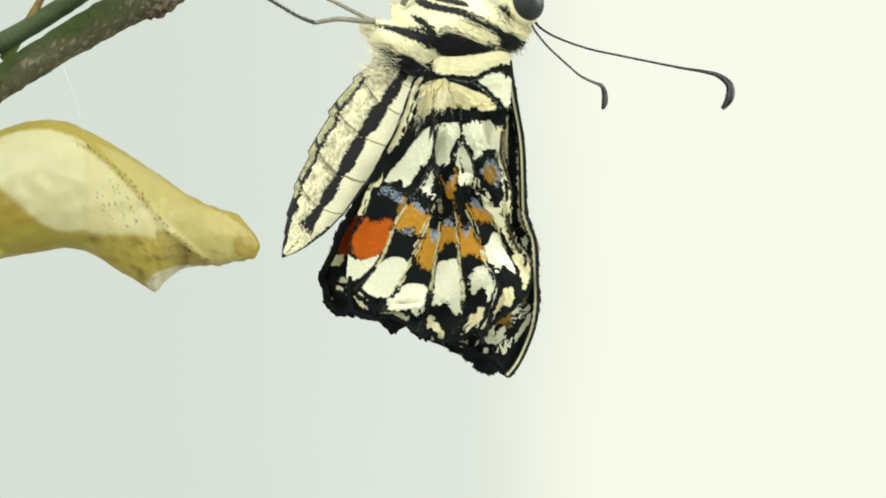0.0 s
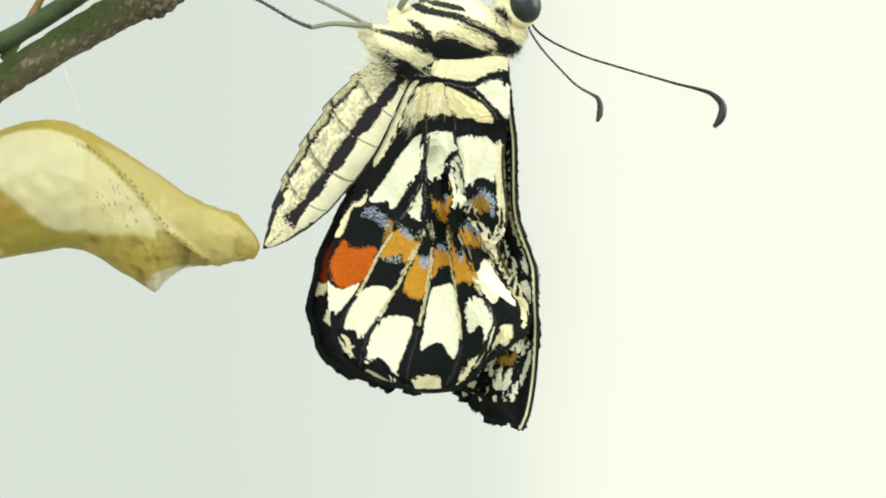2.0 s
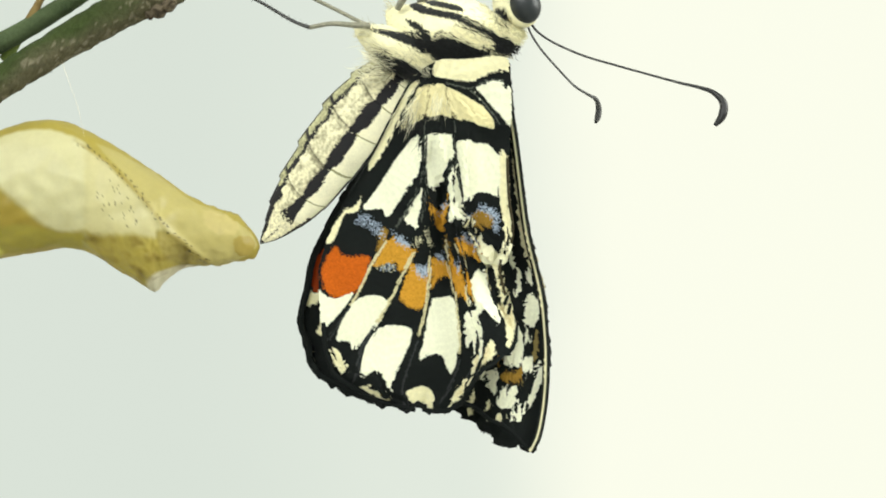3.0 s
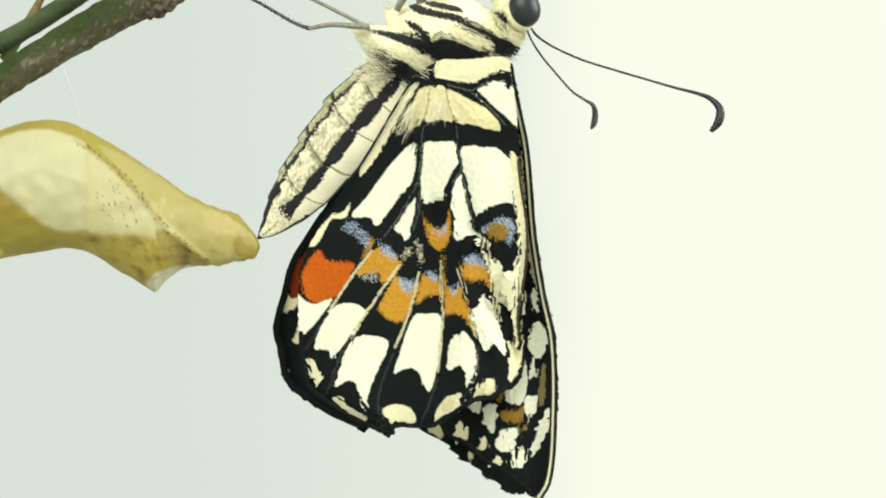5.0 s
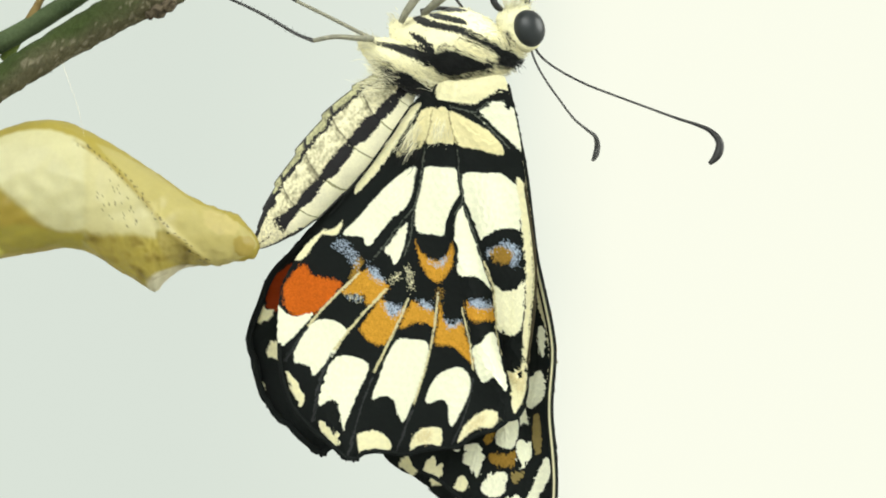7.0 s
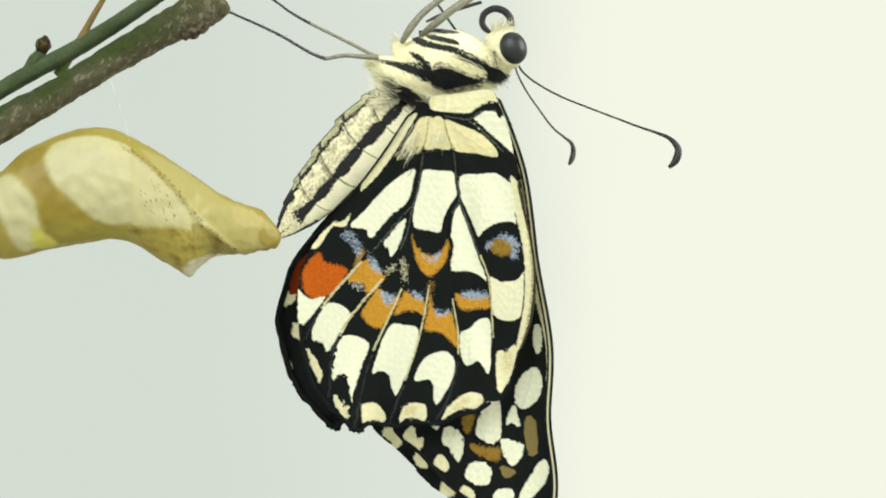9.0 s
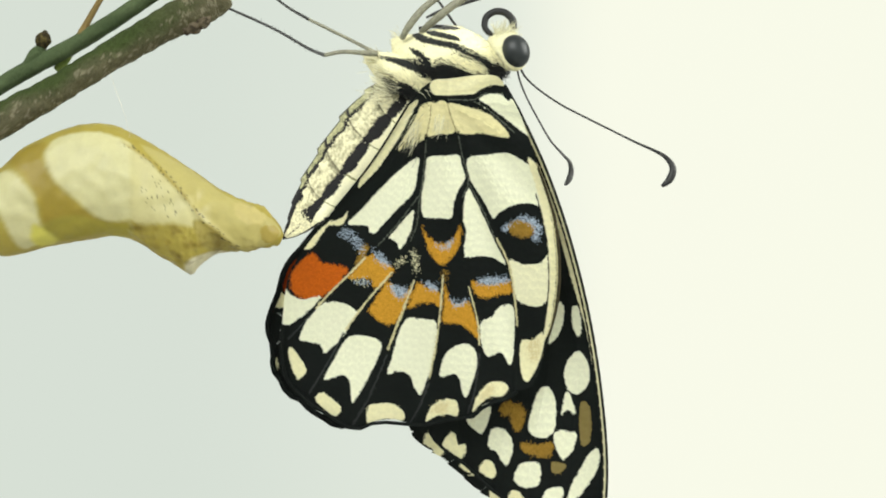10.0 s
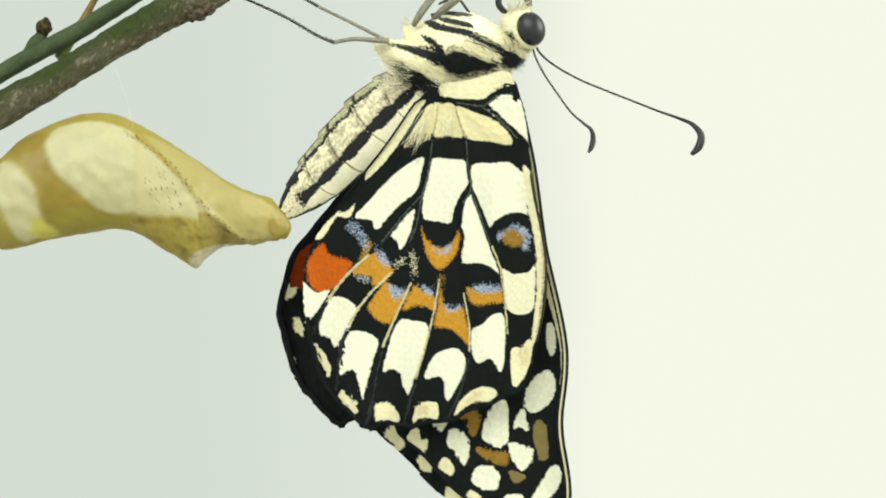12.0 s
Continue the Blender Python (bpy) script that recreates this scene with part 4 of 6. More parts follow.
ABDOMEN_AT[5.75] = (-0.32, -0.38, 1.33)
HEAD_AT[5.75] = (-0.17, -0.32)
ANTENNA_AT[5.75] = (5.41, -9.91)
FAR_ANTENNA_AT[5.75] = (5.14, 18.53)
HIND_AT[6.25] = [(4.18, 14.38), (-0.35, 14.35), (1.73, 11.52), (2.15, 5.69), (-6.21, 0.85), (-2.61, 1.79), (-8.72, -3.19), (-11.45, -1.92), (-6.24, -1.35), (-7.39, -4.51), (-10.29, -12.23), (-8.88, -7.40), (6.27, -0.08), (-6.68, -17.02), (-0.72, -15.21), (5.33, -12.24), (7.29, -7.67), (2.39, -1.90), (-12.54, -13.78), (-8.96, -17.82), (-3.85, -18.31), (0.66, -18.37), (3.58, -15.73), (6.77, -12.60), (6.11, 17.24), (0.22, 16.25), (8.91, 4.04), (9.32, -1.05), (8.66, -7.10), (-1.28, 8.69), (-1.59, 3.32), (0.53, 3.13), (1.70, -1.06), (4.28, -2.05), (6.19, 2.78), (6.45, -3.19), (4.24, 0.15), (2.27, -3.94), (4.66, -4.82), (5.14, -6.50), (4.62, -7.05), (3.40, -10.63), (2.28, -10.62), (2.11, -14.50), (0.18, -8.31), (-10.60, -17.66), (-6.88, -20.14), (-2.93, -19.23), (2.46, -18.94)]
FORE_AT[6.25] = [(8.99, 8.94), (10.57, -0.06), (4.23, 14.49), (6.19, 17.56), (11.73, -9.45), (10.52, -12.84), (8.31, -16.12), (9.81, -15.34), (11.01, -21.69), (1.53, -20.79), (11.80, -28.55)]
BODY_AT[6.25] = (0.95, 0.04)
ABDOMEN_AT[6.25] = (-0.42, -0.45, -1.48)
HEAD_AT[6.25] = (-0.11, 0.27)
ANTENNA_AT[6.25] = (6.46, -7.88)
FAR_ANTENNA_AT[6.25] = (7.52, 19.78)

TIMES = sorted(HIND_AT)
ORIGIN = np.array((*plan(720, 75, 5)[:1], 5.0, plan(720, 75, 5)[1]))


def anchor(ob, origin=ORIGIN):
    ob.location = (origin[0] * 0.001, origin[1] * 0.001, origin[2] * 0.001 + HEIGHT)


butterfly = tagged(new("butterfly"), "freshly emerged black and cream swallowtail butterfly with unfolding wings", "butterfly")
anchor(butterfly)

HIND_EDGE = [(722, 187), (758, 152), (800, 144), (868, 139), (890, 162), (912, 200), (935, 258), (950, 300), (965, 340), (978, 385), (986, 440), (987, 500),
             (980, 550), (966, 592), (958, 620), (948, 655), (935, 682), (915, 690), (900, 690), (893, 703), (868, 710), (845, 720), (828, 737), (805, 737),
             (795, 740), (770, 743), (745, 751), (720, 748), (704, 747), (690, 743), (665, 743), (645, 747), (625, 757), (605, 755), (590, 742), (578, 732),
             (560, 724), (545, 716), (530, 700), (512, 684), (498, 668), (492, 640)]
HIND_EDGE += [(490, 610), (494, 575), (499, 540), (508, 490), (525, 458), (556, 415), (583, 380), (617, 339), (652, 295), (683, 250), (707, 211)]

HIND_VEINS = [
    [(757, 140), (755, 190), (750, 290), (738, 352), (700, 402), (650, 450), (560, 540), (500, 600), (480, 640)],
    [(758, 140), (756, 190), (751, 290), (739, 375), (718, 440), (690, 482), (610, 582), (540, 692), (520, 720)],
    [(759, 140), (757, 190), (752, 290), (741, 400), (728, 500), (690, 600), (640, 705), (612, 765)],
    [(788, 140), (792, 195), (806, 240), (815, 290), (824, 328), (808, 375), (797, 440), (779, 480), (772, 545), (765, 600), (748, 680), (712, 765)],
    [(789, 140), (793, 195), (807, 240), (816, 290), (825, 329), (813, 400), (816, 470), (835, 560), (838, 630), (820, 730), (815, 780)],
    [(790, 140), (794, 195), (808, 240), (817, 290), (826, 330), (850, 380), (872, 425), (892, 470), (901, 520), (906, 580), (903, 640), (905, 720)],
]
HIND_SPOTS = [
    (CREAM, [(760, 150), (800, 141), (869, 135), (888, 157), (864, 158), (838, 172), (800, 174), (766, 175)]),
    (WHITE, [(843, 184), (868, 174), (902, 183), (921, 215), (933, 244), (905, 226), (880, 209), (855, 199)]),
    (CREAM, [(738, 184), (730, 200), (714, 230), (690, 270), (665, 305), (632, 336), (640, 308), (662, 271), (686, 234), (706, 203), (724, 187)]),
    (BUTTER, [(744, 192), (767, 189), (762, 225), (752, 248), (722, 264), (702, 272), (715, 245), (732, 215)]),
    (BUTTER, [(768, 189), (787, 189), (801, 238), (775, 242), (753, 246), (763, 215)]),
    (BUTTER, [(788, 190), (830, 198), (860, 208), (885, 228), (897, 246), (880, 247), (850, 242), (802, 238)]),
    (WHITE, [(736, 286), (734, 312), (727, 345), (700, 372), (672, 400), (660, 413), (650, 412), (645, 401), (615, 398), (640, 372), (670, 340), (700, 310), (718, 295)]),
    (CREAM, [(576, 398), (600, 390), (612, 378), (608, 393), (598, 402)]),
    (CREAM, [(585, 392), (570, 412), (550, 440), (535, 440), (552, 420), (575, 398)]),
    (WHITE, [(728, 380), (722, 415), (705, 442), (698, 430), (682, 418), (705, 400), (716, 388)]),
    (WHITE, [(755, 286), (780, 283), (805, 281), (814, 300), (817, 318), (805, 340), (797, 365), (793, 387), (770, 388), (747, 385), (744, 350), (748, 310)]),
    (WHITE, [(826, 286), (860, 280), (895, 278), (920, 290), (938, 303), (947, 330), (952, 364), (930, 360), (900, 365), (877, 379), (867, 388), (855, 365), (840, 340), (827, 316)]),
    (WHITE, [(826, 337), (837, 348), (850, 375), (864, 405), (874, 430), (880, 452), (885, 468), (868, 458), (845, 453), (816, 455), (815, 430), (815, 390), (818, 355)]),
    ((0.80, 0.78, 0.56), [(893, 462), (920, 470), (950, 465), (966, 452), (969, 500), (965, 525), (950, 541), (920, 539), (905, 527), (899, 495)]),
    (ORANGE, [(742, 400), (752, 422), (775, 435), (797, 425), (811, 398), (806, 440), (777, 472), (755, 452)]),
    (ORANGE, [(652, 443), (658, 457), (682, 470), (693, 480), (682, 497), (665, 512), (655, 508), (650, 495), (612, 494), (625, 478)]),
    (OCHRE, [(635, 438), (647, 437), (640, 455), (622, 474), (627, 458)]),
    (RED, [(555, 450), (565, 465), (585, 470), (610, 476), (604, 490), (590, 510), (562, 528), (532, 529), (515, 516), (512, 490), (525, 470), (543, 453)]),
    (WHITE, [(501, 512), (515, 526), (535, 531), (562, 527), (547, 545), (520, 565), (497, 572), (499, 540)]),
    (WHITE, [(570, 540), (600, 540), (626, 555), (617, 572), (600, 596), (580, 612), (567, 621), (560, 608), (540, 602), (525, 598), (535, 575), (550, 555)]),
    (ORANGE, [(680, 503), (690, 505), (695, 520), (705, 530), (720, 514), (722, 524), (710, 550), (700, 570), (690, 577), (670, 572), (655, 560), (650, 550), (665, 525)]),
    (WHITE, [(610, 600), (640, 597), (662, 604), (669, 615), (660, 640), (640, 675), (617, 709), (614, 690), (612, 672), (600, 661), (583, 666), (568, 666), (585, 635)]),
    (ORANGE, [(736, 503), (750, 512), (770, 520), (775, 545), (760, 540), (740, 540), (718, 549), (725, 525)]),
    (WHITE, [(715, 570), (740, 569), (762, 573), (764, 600), (757, 640), (748, 670), (735, 697), (725, 685), (718, 664), (700, 656), (681, 662), (690, 635), (700, 600)]),
    (ORANGE, [(780, 505), (788, 532), (802, 541), (820, 534), (828, 550), (836, 575), (838, 600), (815, 580), (800, 574), (776, 571), (778, 540)]),
    (WHITE, [(805, 613), (820, 612), (832, 625), (833, 650), (825, 680), (815, 702), (808, 690), (805, 672), (795, 662), (773, 668), (775, 645), (785, 625)]),
    (ORANGE, [(828, 498), (850, 505), (880, 500), (895, 500), (894, 520), (870, 522), (845, 528), (830, 515)]),
    (WHITE, [(860, 562), (875, 546), (895, 542), (901, 560), (900, 600), (896, 635), (890, 641), (881, 625), (872, 620), (855, 629), (845, 610), (842, 585), (845, 570)]),
    (CREAM, [(503, 614), (515, 620), (530, 645), (533, 655), (522, 668), (515, 665), (505, 640)]),
    (CREAM, [(550, 702), (560, 692), (575, 699), (595, 718), (592, 732), (580, 733), (560, 716)]),
    (CREAM, [(639, 744), (643, 720), (665, 713), (690, 716), (704, 730), (702, 744), (670, 741), (648, 747)]),
    (CREAM, [(742, 747), (750, 725), (770, 710), (795, 708), (801, 720), (798, 738), (775, 735), (755, 740)]),
    (CREAM, [(827, 731), (835, 705), (850, 685), (870, 675), (888, 680), (893, 690), (880, 703), (860, 703), (845, 714)]),
    (CREAM, [(912, 640), (912, 610), (920, 600), (935, 602), (950, 587), (956, 600), (950, 630), (940, 655), (928, 673), (918, 668)]),
    (CREAM, [(929, 286), (941, 289), (956, 330), (968, 370), (976, 420), (979, 480), (973, 540), (962, 590), (954, 602), (961, 550), (966, 490), (964, 430), (957, 390), (946, 340)]),
    (OCHRE, [(890, 405), (900, 394), (920, 392), (940, 400), (938, 415), (920, 422), (900, 418)]),
]
DARK_VEINS = [(BLACK, 3.6, [(751, 246), (745, 320), (738, 356), (734, 400), (722, 432), (712, 450)]), (BLACK, 3.6, [(740, 350), (700, 400), (662, 438), (645, 452)]),
              (BLACK, 3.2, [(806, 240), (815, 290), (824, 326), (812, 352), (806, 385), (816, 410), (808, 448), (779, 483)]),
              (BLACK, 3.2, [(824, 326), (850, 378), (868, 420), (884, 455)]), (BLACK, 3.5, [(768, 178), (830, 177), (850, 167), (872, 163), (895, 180)]),
              (BLACK, 3.2, [(734, 400), (745, 447), (777, 483)]), (BLACK, 3.0, [(835, 180), (862, 200), (905, 235), (940, 285)]), (BLACK, 2.5, [(812, 420), (814, 460), (822, 500)])]
# GLINT and SHINE: highlights on the veins, painted in as lighter lines.
GLINT, SHINE = (0.035, 0.037, 0.038), (0.10, 0.11, 0.09)
FINE = (0.30, 0.26, 0.14)
PALE_VEINS_AND_GLINTS = [(SHINE, 0.8, [(751, 255), (746, 320), (739, 356), (735, 398), (723, 430)]), (SHINE, 0.8, [(738, 352), (700, 400), (664, 436)]), (SHINE, 0.8, [(807, 245), (816, 290), (824, 324), (813, 352)]), (SHINE, 0.8, [(826, 330), (850, 378), (868, 420)]), (SHINE, 0.8, [(790, 182), (832, 183), (852, 173), (885, 172)]), (SHINE, 0.8, [(834, 186), (862, 203), (905, 238)]), (FINE, 0.9, [(760, 192), (757, 220), (751, 246)]), (FINE, 0.9, [(789, 192), (795, 215), (805, 240)]), (GLINT, 1.6, [(553, 550), (528, 575), (503, 598)]), (GLINT, 1.6, [(603, 590), (572, 640), (540, 692)]), (GLINT, 1.6, [(680, 628), (652, 690), (616, 750)]), (GLINT, 1.6, [(750, 680), (735, 715), (714, 748)]), (GLINT, 1.4, [(839, 625), (832, 690), (818, 732)]),
              (OLIVE, 1.7, [(640, 458), (600, 500), (556, 546)]), (OLIVE, 1.7, [(690, 484), (650, 530), (608, 584)]), (OLIVE, 1.6, [(728, 500), (710, 550), (682, 620)]),
              (OLIVE, 1.4, [(777, 490), (772, 550), (764, 610), (752, 670)]), (OLIVE, 1.4, [(822, 510), (836, 565), (839, 610)]), (OLIVE, 1.6, [(872, 425), (893, 470), (902, 520), (907, 575)]),
              (OLIVE, 1.3, [(944, 292), (959, 332), (970, 372), (978, 420), (981, 480), (975, 540), (964, 590)]), (BLACK, 1.2, [(944, 345), (956, 392), (963, 440), (965, 500), (959, 560)])]
TAN = (0.66, 0.58, 0.33)
HIND_DUST = [(CREAM, 0.5, [(694, 471), (712, 457), (716, 461), (699, 475)]), (CREAM, 0.5, [(723, 450), (731, 448), (737, 470), (734, 490), (729, 478)]), (OCHRE, 0.4, [(777, 478), (786, 482), (784, 500), (778, 505)]),
             (TAN, 0.9, [(752, 728), (768, 714), (782, 712), (780, 730), (765, 733)]), (TAN, 0.9, [(838, 708), (850, 690), (866, 682), (864, 698), (848, 708)]), (TAN, 0.8, [(925, 610), (945, 600), (948, 625), (935, 640)]),
             (BLUE, 0.42, [(590, 416), (612, 408), (630, 420), (640, 445), (628, 447), (610, 428)]), (BLUE, 0.8, [(655, 445), (667, 450), (686, 468), (680, 473), (662, 462)]),
             (BLUE, 0.8, [(686, 506), (705, 511), (720, 518), (706, 531), (695, 526)]), (BLUE, 0.75, [(742, 502), (757, 505), (772, 516), (758, 518)]),
             (BLUE, 0.7, [(788, 528), (801, 537), (820, 530), (813, 541), (797, 545)]), (BLUE, 0.85, [(836, 498), (860, 492), (892, 495), (887, 502), (850, 505)]),
             (BLUE, 0.7, [(762, 432), (777, 438), (797, 425), (790, 440), (776, 446)]), (BLUE, 0.75, [(905, 392), (925, 384), (948, 395), (952, 412), (942, 430), (936, 420), (942, 404), (925, 394)]),
             (BLUE, 0.6, [(882, 412), (888, 400), (905, 392), (898, 400), (890, 412)]), (CREAM, 0.15, [(615, 494), (650, 497), (640, 512)]), (BLUE, 0.3, [(625, 497), (650, 497), (650, 508), (635, 506)])]

FORE_EDGE = [(905, 180), (935, 235), (970, 310), (1005, 400), (1035, 500), (1058, 600), (1075, 700), (1085, 780), (1083, 850), (1076, 910), (1062, 958), (1042, 982),
             (1018, 975), (990, 945), (955, 914), (918, 886), (880, 864), (845, 834), (812, 806), (782, 790), (755, 760), (740, 700), (770, 600), (810, 450), (850, 250), (875, 180)]
FORE_VEINS = [
    [(880, 150), (860, 300), (830, 500), (790, 640), (760, 760), (755, 1010)],
    [(884, 150), (880, 300), (880, 500), (862, 640), (830, 800), (820, 1010)],
    [(888, 150), (900, 300), (920, 500), (920, 640), (880, 830), (860, 1010)],
    [(892, 150), (925, 300), (965, 500), (975, 640), (940, 830), (920, 1010)],
    [(896, 150), (945, 300), (1000, 500), (1028, 640), (1015, 830), (985, 1010)],
]
FORE_SPOTS = [
    (WHITE, [(1005, 655), (1012, 630), (1030, 618), (1045, 640), (1047, 670), (1030, 690), (1012, 680)]),
    (WHITE, [(942, 750), (950, 710), (960, 685), (975, 680), (988, 700), (990, 740), (980, 762), (960, 765)]),
    (WHITE, [(1003, 725), (1010, 690), (1020, 705), (1025, 725), (1012, 720)]),
    (WHITE, [(990, 760), (1010, 758), (1028, 765), (1020, 790), (1005, 803), (993, 785)]),
    (WHITE, [(1015, 875), (1018, 855), (1035, 825), (1055, 795), (1066, 790), (1070, 808), (1060, 835), (1040, 860), (1022, 878)]),
    (WHITE, [(866, 780), (872, 755), (890, 752), (905, 765), (910, 785), (900, 812), (890, 805), (880, 790)]),
    (WHITE, [(915, 835), (925, 815), (950, 810), (962, 820), (958, 845), (940, 852), (920, 845)]),
    (CREAM, [(848, 825), (855, 808), (870, 808), (880, 828), (870, 838)]),
    (CREAM, [(902, 870), (912, 857), (930, 868), (928, 882), (910, 885)]),
    (WHITE, [(965, 880), (975, 860), (1000, 855), (1002, 870), (990, 890), (970, 895)]),
    (CREAM, [(780, 780), (795, 758), (805, 765), (808, 780), (822, 778), (822, 795), (805, 808), (798, 795)]),
    (OCHRE, [(885, 715), (905, 700), (912, 720), (895, 728)]),
    (OCHRE, [(908, 715), (920, 705), (935, 720), (930, 745), (920, 758), (908, 740)]),
    (OCHRE, [(928, 775), (955, 778), (985, 775), (980, 800), (950, 798), (930, 790)]),
    (DULL, [(985, 810), (1010, 815), (1000, 830), (985, 828)]),
    (DULL, [(1035, 710), (1052, 715), (1055, 770), (1038, 780)]),
    (WHITE, [(975, 598), (985, 560), (990, 535), (1000, 540), (998, 570), (988, 590)]),
    (WHITE, [(1016, 560), (1018, 540), (1028, 545), (1032, 580), (1025, 588)]),
    (CREAM, [(985, 390), (995, 400), (1025, 490), (1047, 575), (1055, 640), (1040, 575), (1015, 495)]),
    (CREAM, [(898, 212), (908, 220), (930, 300), (948, 390), (956, 432), (949, 434), (934, 370), (914, 285)]),
    (WHITE, [(958, 455), (968, 452), (980, 495), (984, 520), (975, 522), (965, 490)]),
    (WHITE, [(825, 735), (845, 755), (855, 755), (868, 720), (860, 705), (840, 720)]),
]


def thin_plate(rest, now):
    """A smooth bending of the plane that carries the rest marks to their present places."""
    rest, now = np.array(rest), np.array(now)
    n = len(rest)

    def kernel(a, b):
        r2 = ((a[:, None] - b[None]) ** 2).sum(-1) + 1e-9
        return 0.5 * r2 * np.log(r2)
    m = np.zeros((n + 3, n + 3))
    m[:n, :n] = kernel(rest, rest) + 0.5 * np.eye(n)
    m[:n, n], m[:n, n + 1:] = 1, rest
    m[n, :n], m[n + 1:, :n] = 1, rest.T
    w = np.linalg.solve(m, np.r_[now, np.zeros((3, 2))])
    return lambda p: kernel(p, rest) @ w[:n] + w[n] + p @ w[n + 1:]


CREASES, RIPPLE = 14, 11.0
GULLIES = ([(786, 415), (780, 450), (784, 500), (790, 540)], [(922, 490), (938, 540), (946, 590)])


def hang(t):
    """Degrees by which the wings hang under while the insect turns."""
    return np.interp(t, (0, 0.5, 1, 1.2, 1.5, 5.5, 5.75, 6.25, 6.5, 8.9, 9.4, 10.4, 10.9), (8, 20, 26, 8, 0, 0, 26, 26, 0, 0, 19, 19, 0))


def crumpled(flat, points, root, t, amount):
    """Places in the plane of the wing (millimetres) to places in space: where the wing is drawn together it lies in pleats between the veins and in ripples across them."""
    rel = points - np.array(root)
    away = np.hypot(*rel.T) + 0.01
    radial = rel / away[:, None]
    sideways = np.c_[-radial[:, 1], radial[:, 0]]
    angle = np.arctan2(rel[:, 1], rel[:, 0])
    now = flat(points)

    def steep(way):
        return np.minimum(0.32, 0.4 * (1 / np.clip(np.hypot(*(flat(points + 0.25 * way) - now).T) / 0.25, 0.4, 1) - 1))
    pleat = (steep(sideways) + 0.011 * hang(t)) * away / CREASES * np.sin(CREASES * angle)
    ripple = steep(radial) * RIPPLE / 6.283 * np.sin(6.283 * away / RIPPLE + 1.3 * np.sin(7 * angle))
    gully = 2.1 * np.clip(4 * steep(sideways) - 0.5, 0, 1) * sum(np.exp(-(gap(np.array([plan(*p) for p in line]), *points.T) / 1.8) ** 2) for line in GULLIES)
    deep = amount * (pleat + ripple) + (gully if amount > 0.9 else 0) - (now[:, 1] - 15) * math.tan(radians(hang(t)))
    return np.c_[now[:, 0], deep, now[:, 1]]


def seen_alike(p, depth):
    """Keeps a place in line with the eye as it goes deeper."""
    grow = 1 + p[..., 1:2] / (165 + depth)
    return np.concatenate((p[..., :1] * grow, p[..., 1:2], p[..., 2:] * grow), -1)


def steady(turn, last):
    """Panels never turn over: one that would keeps its last turn."""
    swung = (np.einsum("kij,kij->k", turn, last) - 1) / 2
    over = (turn[:, 1, 1] < 0.5) | (swung < 0.3)
    return np.where(over[:, None, None], last, turn)


MOVING, PANELS = [], {}


